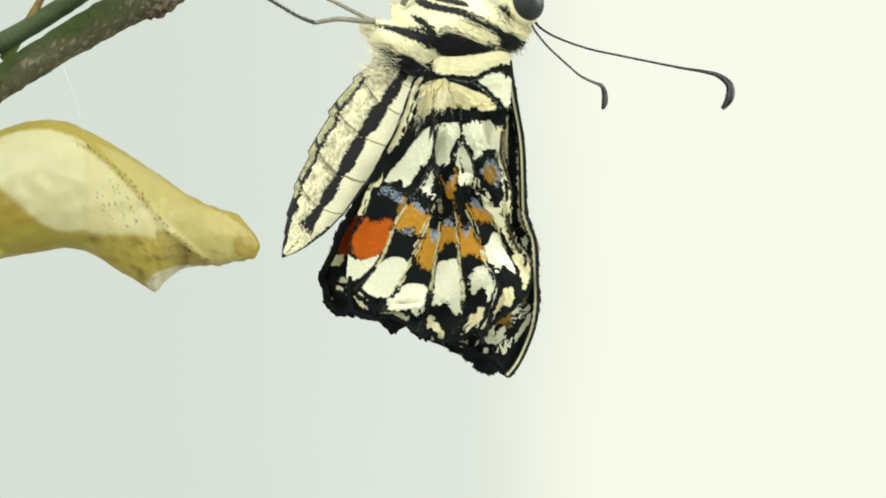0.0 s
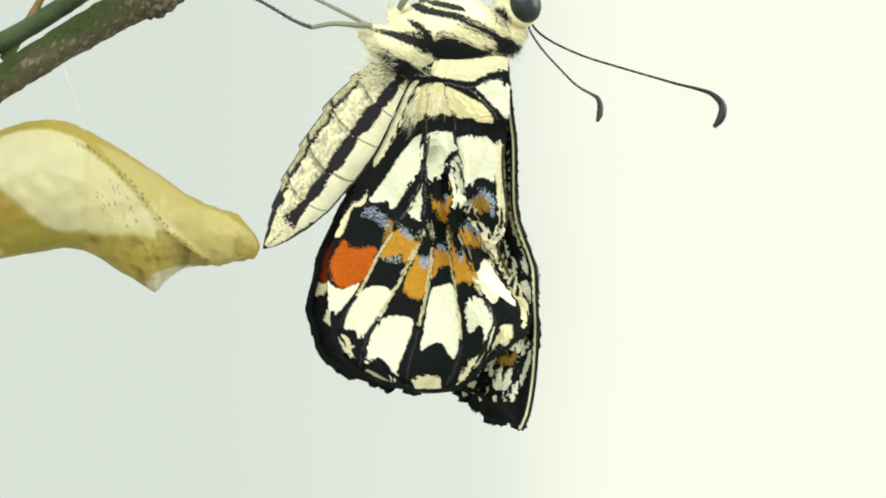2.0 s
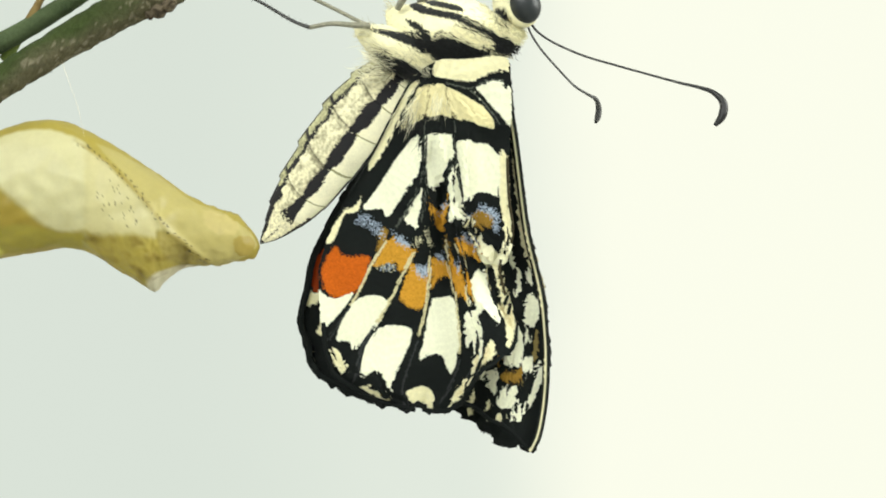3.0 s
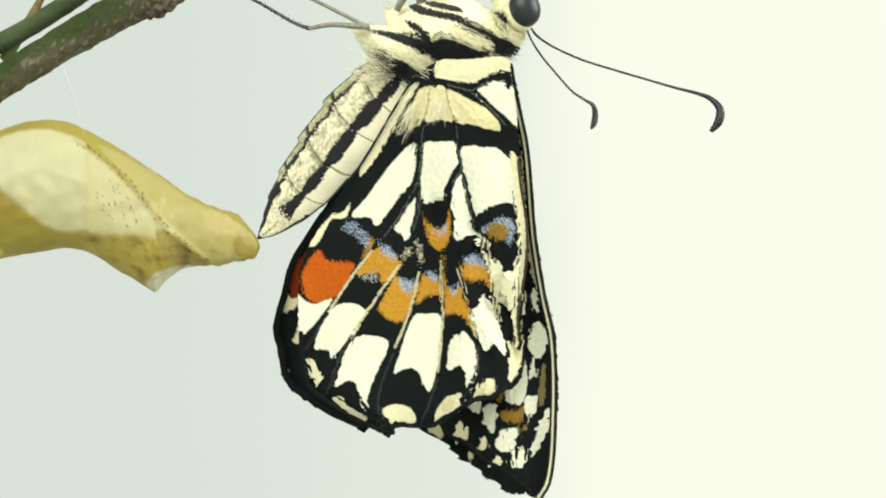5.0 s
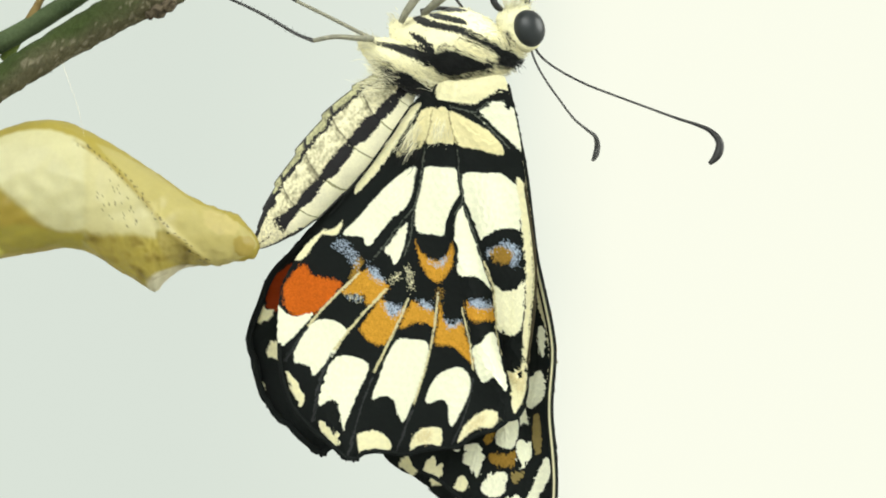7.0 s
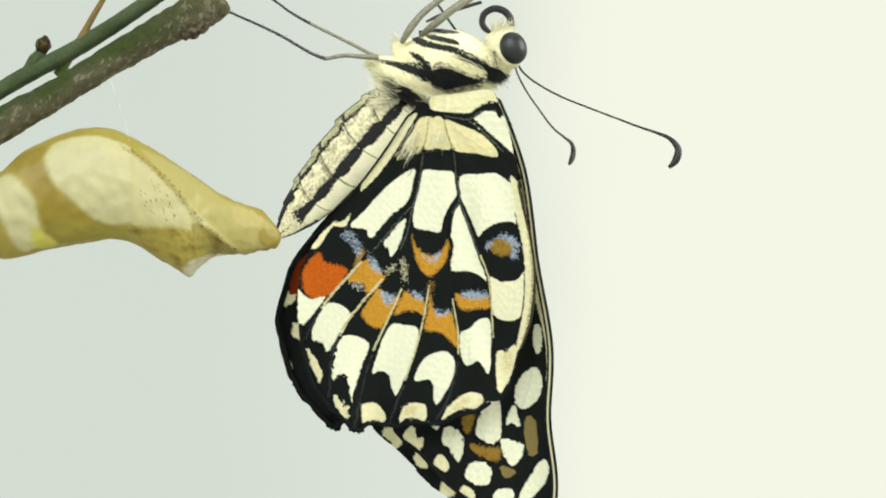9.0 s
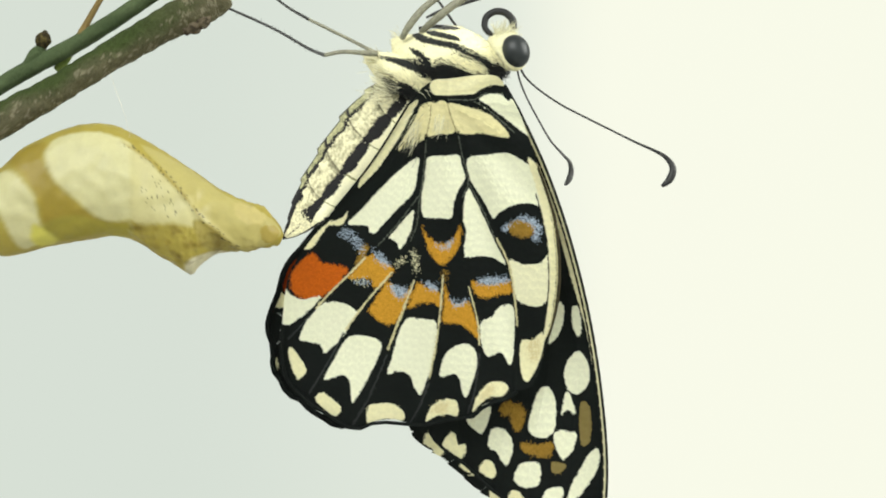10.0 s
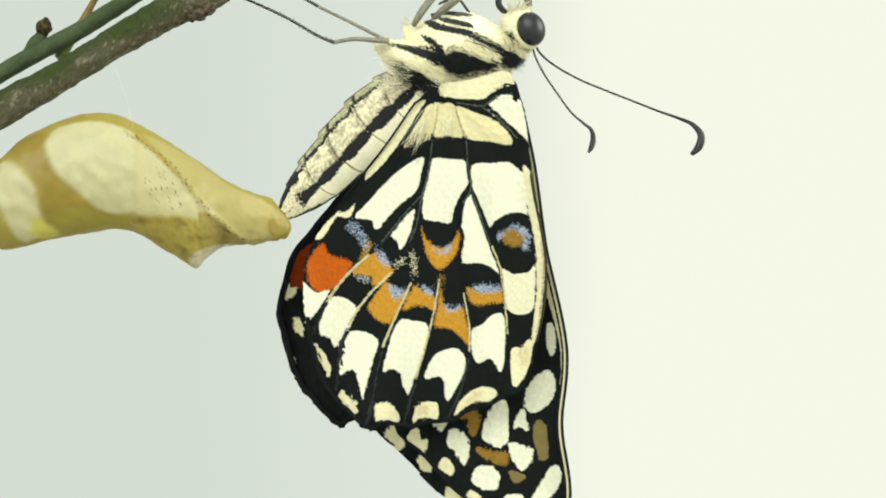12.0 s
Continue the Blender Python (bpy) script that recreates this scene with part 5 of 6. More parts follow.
def wing(name, edge, veins, spots, lines, dust, rest, at, depth, step, cell, root, label, shift=None, given=0.0, lap=3.6, amount=1.0, hidden=None, crest=None):
    """A wing of small stiff panels. Each panel follows the spreading of the wing."""
    hub = mesh(name, *root_knob(depth), HORN, butterfly, None, label)
    outline = smooth(edge, True, 6)
    us = np.arange(outline[:, 0].min() - 2 * step, outline[:, 0].max() + 2 * step, step)
    vs = np.arange(outline[:, 1].min() - 2 * step, outline[:, 1].max() + 2 * step, step)
    gu, gv = np.meshgrid(us, vs)
    dist = gap(outline, gu, gv, True)
    dist[inside(outline, gu, gv)] *= -1
    gy, gx = np.gradient(dist, step)
    edge_near = (dist > -0.6 * step) & (dist < 1.6 * step)
    norm = np.maximum(np.hypot(gx, gy), 0.3)
    pu = np.where(edge_near, gu - gx / norm * dist, gu)
    pv = np.where(edge_near, gv - gy / norm * dist, gv)
    cols = paint(gu, gv, BLACK, spots, lines, dust, 0.55).reshape(-1, 3)
    ridge = np.zeros(gu.shape)
    for vein in veins:
        ridge = np.maximum(ridge, np.exp(-(gap(smooth(vein, False, 5), gu, gv) / 3.0) ** 2))
    away = np.hypot(gu - root[0], gv - root[1])
    angle = (np.arctan2(gv - root[1], gu - root[0]) + math.pi / 2) % (2 * math.pi)
    high, wide = int((vs[-1] - vs[0]) // cell) + 3, int((us[-1] - us[0]) // cell) + 3
    seed = RNG.uniform(0.15, 0.85, (high, wide, 2))
    cu, cv = ((gu - us[0]) / cell).astype(int), ((gv - vs[0]) / cell).astype(int)
    best, code = np.full(gu.shape, 1e9), np.zeros(gu.shape, int)
    for dj in (-1, 0, 1):
        for di in (-1, 0, 1):
            i, j = np.clip(cu + di, 0, wide - 1), np.clip(cv + dj, 0, high - 1)
            far = (us[0] + (i + seed[j, i, 0]) * cell - gu) ** 2 + (vs[0] + (j + seed[j, i, 1]) * cell - gv) ** 2
            code = np.where(far < best, j * wide + i, code)
            best = np.minimum(best, far)
    if hidden is not None:
        under = inside(smooth(hidden), gu, gv)
        code[under] = 900000 + (gv[under] // (3 * cell)).astype(int) * 100 + (gu[under] // (3 * cell)).astype(int)
    grow, size = 1 + depth / 184.0, (1 + depth / 184.0) / (1 + given / 184.0)
    flats = {t: thin_plate(np.array(rest) * size, np.array(at[t]) * size) for t in TIMES}
    rx, rz = ((pu - 784) * UNIT * grow + 0.07).ravel(), ((441 - pv) * UNIT * grow - 1.17).ravel()
    relief = (-0.07 * ridge + 0.06 * np.sin(rx.reshape(gu.shape) * 0.9) * np.cos(rz.reshape(gu.shape) * 0.6) + 0.10 * np.sin(angle * CREASES) * np.clip(away / 250, 0, 1)).ravel()
    bias = 0.06 * angle + 0.0003 * away - (0.3 * np.exp(-(gap(np.array(crest, float), gu, gv) / 20) ** 2) if crest else 0)
    ids = np.arange(gu.size).reshape(gu.shape)
    made, marks = [], []
    for value in np.unique(code[dist < 0]):
        own = code == value
        rows_in, cols_in = np.where(own & (dist < 1.0 * step))
        if len(rows_in) < 5:
            continue
        n = round(lap / step) + 1
        r0, r1, c0, c1 = max(rows_in.min() - n, 0), rows_in.max() + n + 1, max(cols_in.min() - n, 0), cols_in.max() + n + 1
        wider = own[r0:r1, c0:c1].copy()
        for _ in range(n - 1):
            more = wider.copy()
            more[1:] |= wider[:-1]
            more[:-1] |= wider[1:]
            more[:, 1:] |= wider[:, :-1]
            more[:, :-1] |= wider[:, 1:]
            wider = more
        use = wider & (dist[r0:r1, c0:c1] < 0.8 * step)
        sub = ids[r0:r1, c0:c1]
        quads = use[:-1, :-1] & use[1:, :-1] & use[:-1, 1:] & use[1:, 1:]
        if quads.sum() < 3:
            continue
        corner = np.stack([sub[:-1, :-1][quads], sub[:-1, 1:][quads], sub[1:, 1:][quads], sub[1:, :-1][quads]], 1)
        keep, faces = np.unique(corner, return_inverse=True)
        x, z = rx[keep], rz[keep]
        cx, cz = x.mean(), z.mean()
        y = relief[keep] + 0.002 * (value % 3) + bias.ravel()[keep].mean()
        panel = mesh("wing_panel", np.c_[x - cx, y, z - cz] * 0.001, faces.reshape(-1, 4), SCALES, hub, cols[keep])
        made.append((panel, cx, cz))
        ends = np.linspace(0, 2 * math.pi, 12, endpoint=False)
        reach = 0.75 * np.array((x.std(), z.std())) * 1.9
        marks.append(np.array((cx, cz)) + np.c_[np.cos(ends), np.sin(ends)] * reach * np.where(np.arange(12) % 2, 0.5, 1.0)[:, None])
    marks = np.array(marks)
    centres = marks.mean(1)
    before = marks - centres[:, None]
    before = np.stack((before[..., 0], np.zeros(before.shape[:2]), before[..., 1]), -1)
    rows = [[] for _ in made]
    turn = np.tile(np.eye(3), (len(made), 1, 1))
    for t in TIMES:
        after = seen_alike(crumpled(flats[t], marks.reshape(-1, 2), plan(*root, depth), t, amount), depth).reshape(*marks.shape[:2], 3)
        mid = after.mean(1)
        u, _, vt = np.linalg.svd(np.einsum("kni,knj->kij", after - mid[:, None], before))
        u[:, :, 2] *= np.linalg.det(u @ vt)[:, None]
        turn = steady(u @ vt, turn)
        for k, (panel, cx, cz) in enumerate(made):
            off = np.array(shift(t, cx, cz) if shift else (0, 0)) - np.array(BODY_AT[t])
            place = mid[k] + np.array((off[0], depth, off[1])) - ORIGIN
            rows[k].append((t, Matrix.Translation(place * 0.001) @ Matrix(turn[k].tolist()).to_4x4()))
    MOVING.extend((panel, row) for (panel, _, _), row in zip(made, rows))
    PANELS[name] = [(np.array((cx, depth, cz)), row) for (_, cx, cz), row in zip(made, rows)]
    return hub


def rim(name, drawn, count, rest, at, depth, radius, hub, shift=None, given=0.0, pale=None, ground=BLACK, root=(775, 175), amount=1.0):
    """A rounded edge of short stiff lengths that follows the spreading of its wing."""
    size = (1 + depth / 184.0) / (1 + given / 184.0)
    flats = {t: thin_plate(np.array(rest) * size, np.array(at[t]) * size) for t in TIMES}
    line = smooth(drawn, False, 8)
    far = np.r_[0, np.cumsum(np.linalg.norm(np.diff(line, axis=0), axis=1))]
    marks = np.linspace(0, far[-1], count + 1)
    knots = np.array([plan(np.interp(m, far, line[:, 0]), np.interp(m, far, line[:, 1]), depth) for m in marks])
    moved = {t: seen_alike(crumpled(flats[t], knots, plan(*root, depth), t, amount), depth) for t in TIMES}
    for i in range(count):
        a, b = knots[i], knots[i + 1]
        half = np.linalg.norm(b - a) / 2
        ends = half + 0.8 * radius
        verts, faces = tube([(-ends, 0, 0), (-half * 0.85, 0, 0), (0, 0, 0), (half * 0.85, 0, 0), (ends, 0, 0)], [radius * 0.85, radius, radius, radius, radius * 0.85], 14, 3)
        cols = np.tile(ground, (len(verts), 1))
        if pale:
            cols[(np.abs(verts[:, 2] + 0.25 * radius) < 0.35 * radius) & (verts[:, 1] < 0)] = pale
        ob = mesh(name, verts * 0.001, faces, SCALES, hub, cols)
        rows = []
        for t in TIMES:
            p, q = moved[t][i], moved[t][i + 1]
            if shift:
                p, q = (e + np.array((s[0], 0, s[1])) for e, s in ((p, shift(t, *a)), (q, shift(t, *b))))
            mid, way = (p + q) / 2, q - p
            across = max(np.hypot(way[0], way[2]), 0.01)
            turn = Matrix.Rotation(-math.atan2(way[2], way[0]), 4, "Y") @ Matrix.Rotation(math.atan2(way[1], across), 4, "Z")
            place = mid - np.array((BODY_AT[t][0], -depth, BODY_AT[t][1])) - ORIGIN
            rows.append((t, Matrix.Translation(place * 0.001) @ turn))
        MOVING.append((ob, rows))


def root_knob(depth):
    x, z = plan(790, 172, 5)
    verts, faces = tube([(x - 3, depth + 1.6, z - 2), (x, depth + 1.6, z - 2.2), (x + 2, depth + 1.6, z - 2.4)], [0.2, 0.4, 0.2], 8, 3)
    return (verts - ORIGIN) * 0.001, faces


def far_hind(t, x, z):
    drop = min(1.0, max(0.0, (12.0 - z) / 22)) * np.interp(t, (0, 2, 3, 6, 7, 9, 9.5, 10.5, 11, 12), (0.95, 0.87, 0.85, 0.9, 1, 0.9, 0.7, 0.68, 1, 1))
    return (-1.7 * drop - 1.3 * max(0.0, drop - 0.6) / 0.4, 0.6 * drop)


def far_fore(t, x, z):
    return (-2.4, 0.4)


# The red patch is darkened: the far wing's shade is in its colour.
FAR_SPOTS = [((0.22, 0.03, 0.004), [(560, 452), (585, 470), (604, 490), (562, 528), (532, 531), (512, 516), (510, 490), (525, 470)]),
             (CREAM, [(498, 512), (515, 527), (530, 531), (522, 545), (508, 550), (496, 545)]), (CREAM, [(524, 598), (540, 580), (560, 590), (560, 612), (540, 606)]),
             (CREAM, [(492, 640), (500, 634), (506, 650), (500, 664)])]
FORE_LINES = [(CREAM, 2.0, [(912, 208), (945, 278), (980, 365), (1002, 425), (1030, 505), (1048, 580)]), (OLIVE, 1.2, [(1000, 420), (1040, 520), (1062, 640), (1076, 760)])]
HIDDEN = [(775, 640), (790, 420), (850, 200), (890, 200), (925, 290), (945, 400), (950, 520), (935, 620), (900, 665), (820, 700)]
far_hind_hub = wing("far_hindwing", HIND_EDGE, HIND_VEINS, FAR_SPOTS, (), (), HIND_REST, HIND_AT, 10.5, 2.5, 24, (775, 175), "hindwing on the far side", far_hind, 0.0, 6.0, 0.5)
wing("far_forewing", FORE_EDGE, FORE_VEINS, FORE_SPOTS, (), (), FORE_REST, FORE_AT, 8.0, 3.0, 40, (880, 175), "forewing on the far side", far_fore, 3.5, 6.0, 0.3)
fore_hub = wing("forewing", FORE_EDGE, FORE_VEINS, FORE_SPOTS, FORE_LINES, (), FORE_REST, FORE_AT, 3.5, 1.4, 15, (880, 175), "black forewing with cream spots", None, 3.5, 4.2, 0.5, HIDDEN)
hind_hub = wing("hindwing", HIND_EDGE, HIND_VEINS, HIND_SPOTS, DARK_VEINS + PALE_VEINS_AND_GLINTS, HIND_DUST, HIND_REST, HIND_AT, 0.0, 1.2, 13, (775, 175), "cream and black hindwing with orange spots", crest=[(824, 335), (832, 390), (846, 460), (862, 520), (872, 565), (886, 630)])
MARGIN = [(496, 572), (491, 610), (494, 645), (502, 670), (515, 684), (532, 700), (547, 715), (566, 725), (590, 742), (608, 754), (628, 755), (648, 746)]
COSTA = [(888, 160), (908, 194), (937, 249), (968, 315), (1001, 401), (1031, 503), (1053, 601), (1070, 700), (1079, 780), (1080, 850), (1073, 908), (1060, 955), (1042, 978)]
rim("wing_margin", [(648, 746), (668, 744), (702, 747), (722, 749), (745, 750), (770, 744), (797, 740), (826, 738), (846, 721), (868, 711), (893, 703), (905, 692)], 12, HIND_REST, HIND_AT, -0.05, 0.22, hind_hub)
rim("front_edge", [(948, 299), (963, 340), (976, 385), (984, 440), (985, 500), (978, 550), (965, 592)], 14, HIND_REST, HIND_AT, -0.05, 0.13, hind_hub, ground=(0.05, 0.042, 0.025))
rim("inner_margin", [(735, 178), (720, 190), (707, 211), (683, 250), (652, 295), (617, 339), (590, 371)], 12, HIND_REST, HIND_AT, -0.05, 0.12, hind_hub)
rim("wing_margin", MARGIN, 12, HIND_REST, HIND_AT, -0.05, 0.22, hind_hub)
rim("wing_margin", [(580, 408), (545, 440), (522, 466), (510, 492), (506, 515), (496, 545), (490, 575), (492, 600), (500, 616), (496, 640), (501, 662), (511, 674), (518, 690), (534, 705), (550, 711), (562, 728), (580, 737), (597, 751), (618, 757), (636, 748), (650, 745)], 27, HIND_REST, HIND_AT, 10.4, 0.36, far_hind_hub, far_hind, amount=0.5)
rim("wing_margin", [(1036, 978), (1018, 971), (990, 942), (955, 911), (918, 883), (880, 861), (845, 831), (812, 803), (784, 788)], 14, FORE_REST, FORE_AT, 3.5, 0.2, fore_hub, None, 3.5, root=(880, 175), amount=0.5)
rim("costa", COSTA, 40, FORE_REST, FORE_AT, 3.3, 0.38, fore_hub, None, 3.5, CREAM, root=(880, 175), amount=0.5)


JOINTS = np.array((0.0, 0.13, 0.25, 0.37, 0.485, 0.60, 0.705, 0.80, 0.89, 1.01))


def body_of(name, stations, depth, thick, pattern, parent, origin, label="", sides=48, steps=9, ripple=0.0):
    """A rounded body along an axis of the drawing: stations (u, v, half width). The pattern takes u, v, the place across (-1 to 1) and along (0 to 1)."""
    rows = smooth(stations, False, steps)
    way = np.gradient(rows[:, :2], axis=0)
    way /= np.linalg.norm(way, axis=1)[:, None]
    n, verts, info, faces = len(rows), [], [], []
    for i, ((u, v, h), w) in enumerate(zip(rows, way)):
        ring = int(np.searchsorted(JOINTS, i / n, "right")) - 1
        step = (i / n - JOINTS[ring]) / (JOINTS[ring + 1] - JOINTS[ring])
        swell = step ** 1.4 * (1 - max(0.0, step - 0.93) / 0.07)
        h = max(h, 0.2)
        for j in range(sides):
            t = 2 * math.pi * j / sides
            across = math.cos(t)
            wide = h * (1 + ripple * swell * (0.35 if across > 0 else 0.35 + 0.65 * min(1.0, -2 * across)))
            pu, pv = u + w[1] * wide * across, v - w[0] * wide * across
            x, z = plan(pu, pv, depth)
            verts.append((x, depth - math.sin(t) * wide * UNIT * thick, z))
            info.append((pu, pv, across, i / (n - 1)))
    for i in range(n - 1):
        for j in range(sides):
            k = (j + 1) % sides
            faces.append((i * sides + j, i * sides + k, (i + 1) * sides + k, (i + 1) * sides + j))
    faces += [tuple(range(sides))[::-1], tuple(range((n - 1) * sides, n * sides))]
    return mesh(name, (np.array(verts) - np.array(origin)) * 0.001, faces, BODY_HAIR, parent, pattern(*np.array(info).T), label)


def abdomen_pattern(u, v, across, along):
    clump = np.array([noise.noise(Vector((x * 0.05, y * 0.05, 1.7))) for x, y in zip(u, v)])
    fleck = np.array([noise.noise(Vector((x * 0.3, y * 0.3, 5.1))) for x, y in zip(u, v)])
    streak = np.array([noise.noise(Vector((x * 0.16 + y * 0.12, y * 0.10 - x * 0.13, 8.3))) for x, y in zip(u, v)])
    bent = along + 0.030 * across ** 2 - 0.012 * across + 0.006 * clump
    seg = np.clip(np.searchsorted(JOINTS, bent) - 1, 0, 8)
    part_way = (bent - JOINTS[seg]) / (JOINTS[seg + 1] - JOINTS[seg])
    edge = across + RNG.normal(0, 0.010, u.shape)
    dark, olive = (0.016, 0.015, 0.017), np.array((0.36, 0.35, 0.20))
    pale, dim = np.array((0.74, 0.70, 0.47)), np.array((0.22, 0.205, 0.13))
    col = np.empty(u.shape + (3,))
    col[:] = (0.83, 0.80, 0.57)
    mottled = edge < 0.08
    col[mottled] = (dim + (pale - dim) * np.clip(0.66 + 0.4 * clump + 0.5 * fleck + 0.7 * streak - 0.35 * (part_way < 0.16), 0, 1)[:, None])[mottled]
    bulge = 0.11 * np.sin(np.clip(part_way, 0, 1) * math.pi) ** 0.8
    left, right = 0.06 - 0.8 * bulge - 0.08 * clump - 0.05 * fleck, 0.30 + bulge + 0.09 * clump + 0.05 * fleck
    col[(edge > left) & (edge < right) & (fleck < 0.72)] = dark
    rag = 0.05 * part_way + 0.08 * clump + 0.05 * fleck
    col[edge < -0.70 - rag] = (olive * (1 + 0.5 * fleck + 0.4 * streak)[:, None])[edge < -0.70 - rag]
    col[(edge < -0.64 - rag) & (edge > -0.76 - rag - 0.05 * streak) & (fleck < 0.45)] = dark
    col[(part_way > 0.92) & (edge < -0.72) & (bent < 0.8)] = dark
    col[edge > 0.95] = BLACK
    col[(edge < -0.955)] = (0.03, 0.028, 0.025)
    seam = (part_way < 0.045) & (along > 0.1)
    col[seam & (edge < 0.3)] *= 0.5
    col[seam & (edge >= 0.3) & (fleck > -0.5)] *= np.array((0.35, 0.36, 0.25))
    end = bent > 0.70
    col[end] = (pale * (0.95 + 0.3 * clump + 0.45 * fleck)[:, None])[end]
    col[(bent > 0.60 + 0.25 * np.abs(edge - 0.15)) & (bent < 0.71 + 0.06 * clump + 0.04 * fleck) & (edge > -0.3 + 0.3 * clump) & (edge < 0.75) & (fleck < 0.5)] = dark
    col[(bent > 0.66) & ((edge < -0.62 + 0.14 * clump + 0.1 * fleck) | (edge > 0.86 + 0.1 * fleck))] = dark
    col[(bent > 0.74) & (edge > 0.1) & (edge < 0.3) & (clump + fleck > 0.25)] = dark
    col[(along > 0.945 + 0.03 * clump) & (fleck < 0.4)] = dark
    return col


AB_BASE = np.array((plan(708, 180, 5)[0], 5.0, plan(708, 180, 5)[1]))
abdomen = body_of("abdomen", [(728, 160, 22), (711, 171, 41), (690, 194, 48), (659, 226, 52), (627, 266, 52), (591, 314, 48), (560, 355, 41), (535, 386, 30), (517, 408, 18), (504, 421, 9), (495, 430, 1)],
                  5.0, 0.42, abdomen_pattern, butterfly, AB_BASE, "plump striped abdomen", 170, 50, 0.11)
rows = []
for t in TIMES:
    dx, dz, turn = ABDOMEN_AT[t]
    p = (AB_BASE - ORIGIN + np.array((dx, 0, dz))) * 0.001
    rows.append((t, pose(*p, 0, -turn, 0)))
MOVING.append((abdomen, rows))


def thorax_pattern(u, v, across, along):
    dark = (0.010, 0.011, 0.011)
    spots = [(dark, [(727, 66), (735, 63), (748, 72), (775, 82), (800, 87), (828, 98), (850, 108), (866, 118), (874, 129), (862, 130), (845, 119), (820, 109), (795, 99), (770, 93), (745, 86), (730, 76)]),
             (dark, [(751, 61), (775, 67), (800, 74), (813, 84), (795, 83), (770, 77), (755, 70)]),
             (dark, [(752, 47), (782, 50), (812, 60), (780, 62)]),
             (dark, [(722, 94), (738, 100), (754, 113), (762, 123), (772, 115), (790, 119), (815, 129), (835, 136), (852, 134), (845, 150), (815, 156), (790, 162), (768, 156), (752, 141), (758, 131), (745, 118), (730, 106)]),
             (dark, [(663, 106), (680, 107), (700, 110), (725, 114), (746, 118), (760, 128), (758, 141), (744, 141), (725, 133), (705, 125), (685, 116)]),
             (dark, [(860, 118), (875, 117), (890, 127), (902, 130), (890, 142), (866, 146), (852, 140)]),
             (dark, [(676, 142), (690, 150), (712, 151), (727, 161), (752, 172), (800, 174), (770, 197), (728, 194), (700, 176), (682, 160)])]
    return paint(u, v, (0.77, 0.73, 0.47), spots, (), (), 0.9)


THORAX = [(692, 74, 3), (702, 82, 18), (724, 97, 40), (762, 113, 62), (800, 118, 66), (835, 119, 55), (866, 117, 37), (888, 111, 22), (902, 109, 6)]
REAR = [(643, 104, 3), (653, 109, 13), (676, 121, 25), (708, 136, 35), (738, 149, 38), (766, 158, 30), (784, 163, 5)]
body_of("thorax", THORAX, 5.0, 0.95, thorax_pattern, butterfly, ORIGIN, "cream thorax with black stripes", 150, 26)
body_of("hind_thorax", REAR, 4.2, 1.0, thorax_pattern, butterfly, ORIGIN, "cream and black striped hind segment", 110, 26)

HEAD = np.array((plan(893, 97, 5)[0], 5.0, plan(893, 97, 5)[1]))


def head_pattern(u, v, across, along):
    return paint(u, v, (0.74, 0.71, 0.48), [((0.012, 0.012, 0.012), [(864, 104), (884, 114), (906, 126), (902, 142), (880, 146), (858, 132)])], (), (), 2.0)


HEAD_LINE = [(858, 78, 5), (868, 82, 22), (882, 90, 33), (896, 96, 35), (908, 98, 30), (920, 98, 14), (926, 98, 2)]
head = body_of("head", HEAD_LINE, 5.0, 1.0, head_pattern, butterfly, HEAD, "cream furry head", 40, 6)


def ball(name, u, v, depth, ru, rv, rd, turn, mat, parent, origin, label):
    bm = bmesh.new()
    bmesh.ops.create_uvsphere(bm, u_segments=36, v_segments=22, radius=1)
    x, z = plan(u, v, depth)
    m = Matrix.Translation(Vector((x, depth, z)) - Vector(origin)) @ pose(0, 0, 0, 0, turn, 0) @ Matrix.Diagonal((ru * UNIT, rd, rv * UNIT, 1))
    bm.transform(Matrix.Diagonal((0.001, 0.001, 0.001, 1)) @ m)
    for f in bm.faces:
        f.smooth = True
    return part(name, bm, mat, parent, label)


EYE_RIM = plain("eye_rim_scales", (0.74, 0.70, 0.45), 0.8, 3000, 0.15)
ball("eye_rim", 902.5, 100.5, 3.7, 27, 33, 1.2, -18, EYE_RIM, head, HEAD, "cream rim round the eye")
ball("eye", 908, 97, 3.2, 25, 30, 1.4, -18, EYE_BLACK, head, HEAD, "glossy black compound eye")
ball("eye", 908, 97, 6.8, 25, 30, 1.4, -18, EYE_BLACK, head, HEAD, "glossy black compound eye")
coil = [(904, 58), (902, 42), (890, 30), (873, 27), (857, 36), (853, 52), (860, 64), (872, 70)]
limb("proboscis", coil, [4.5] * 8, [0.42, 0.42, 0.42, 0.40, 0.38, 0.36, 0.33, 0.2], HORN, head, HEAD, "coiled black proboscis", 12, 8)


def antenna(name, drawn, depths, radii, angles, label, mat):
    base = np.array((plan(*drawn[0], depths[0])[0], depths[0], plan(*drawn[0], depths[0])[1]))
    ob = limb(name, drawn, depths, radii, mat, head, base, label, 10, 8)
    tip = np.array(plan(*drawn[-1], depths[-1])) - np.array((base[0], base[2]))
    tip /= np.linalg.norm(tip)
    side = Vector((-tip[1], 0, tip[0]))
    rows = []
    for t in TIMES:
        turn, back = angles[t]
        lean = Matrix.Rotation(radians(back), 4, side)
        rows.append((t, pose(*((base - HEAD) * 0.001), 0, -turn, 0) @ lean))
    MOVING.append((ob, rows))


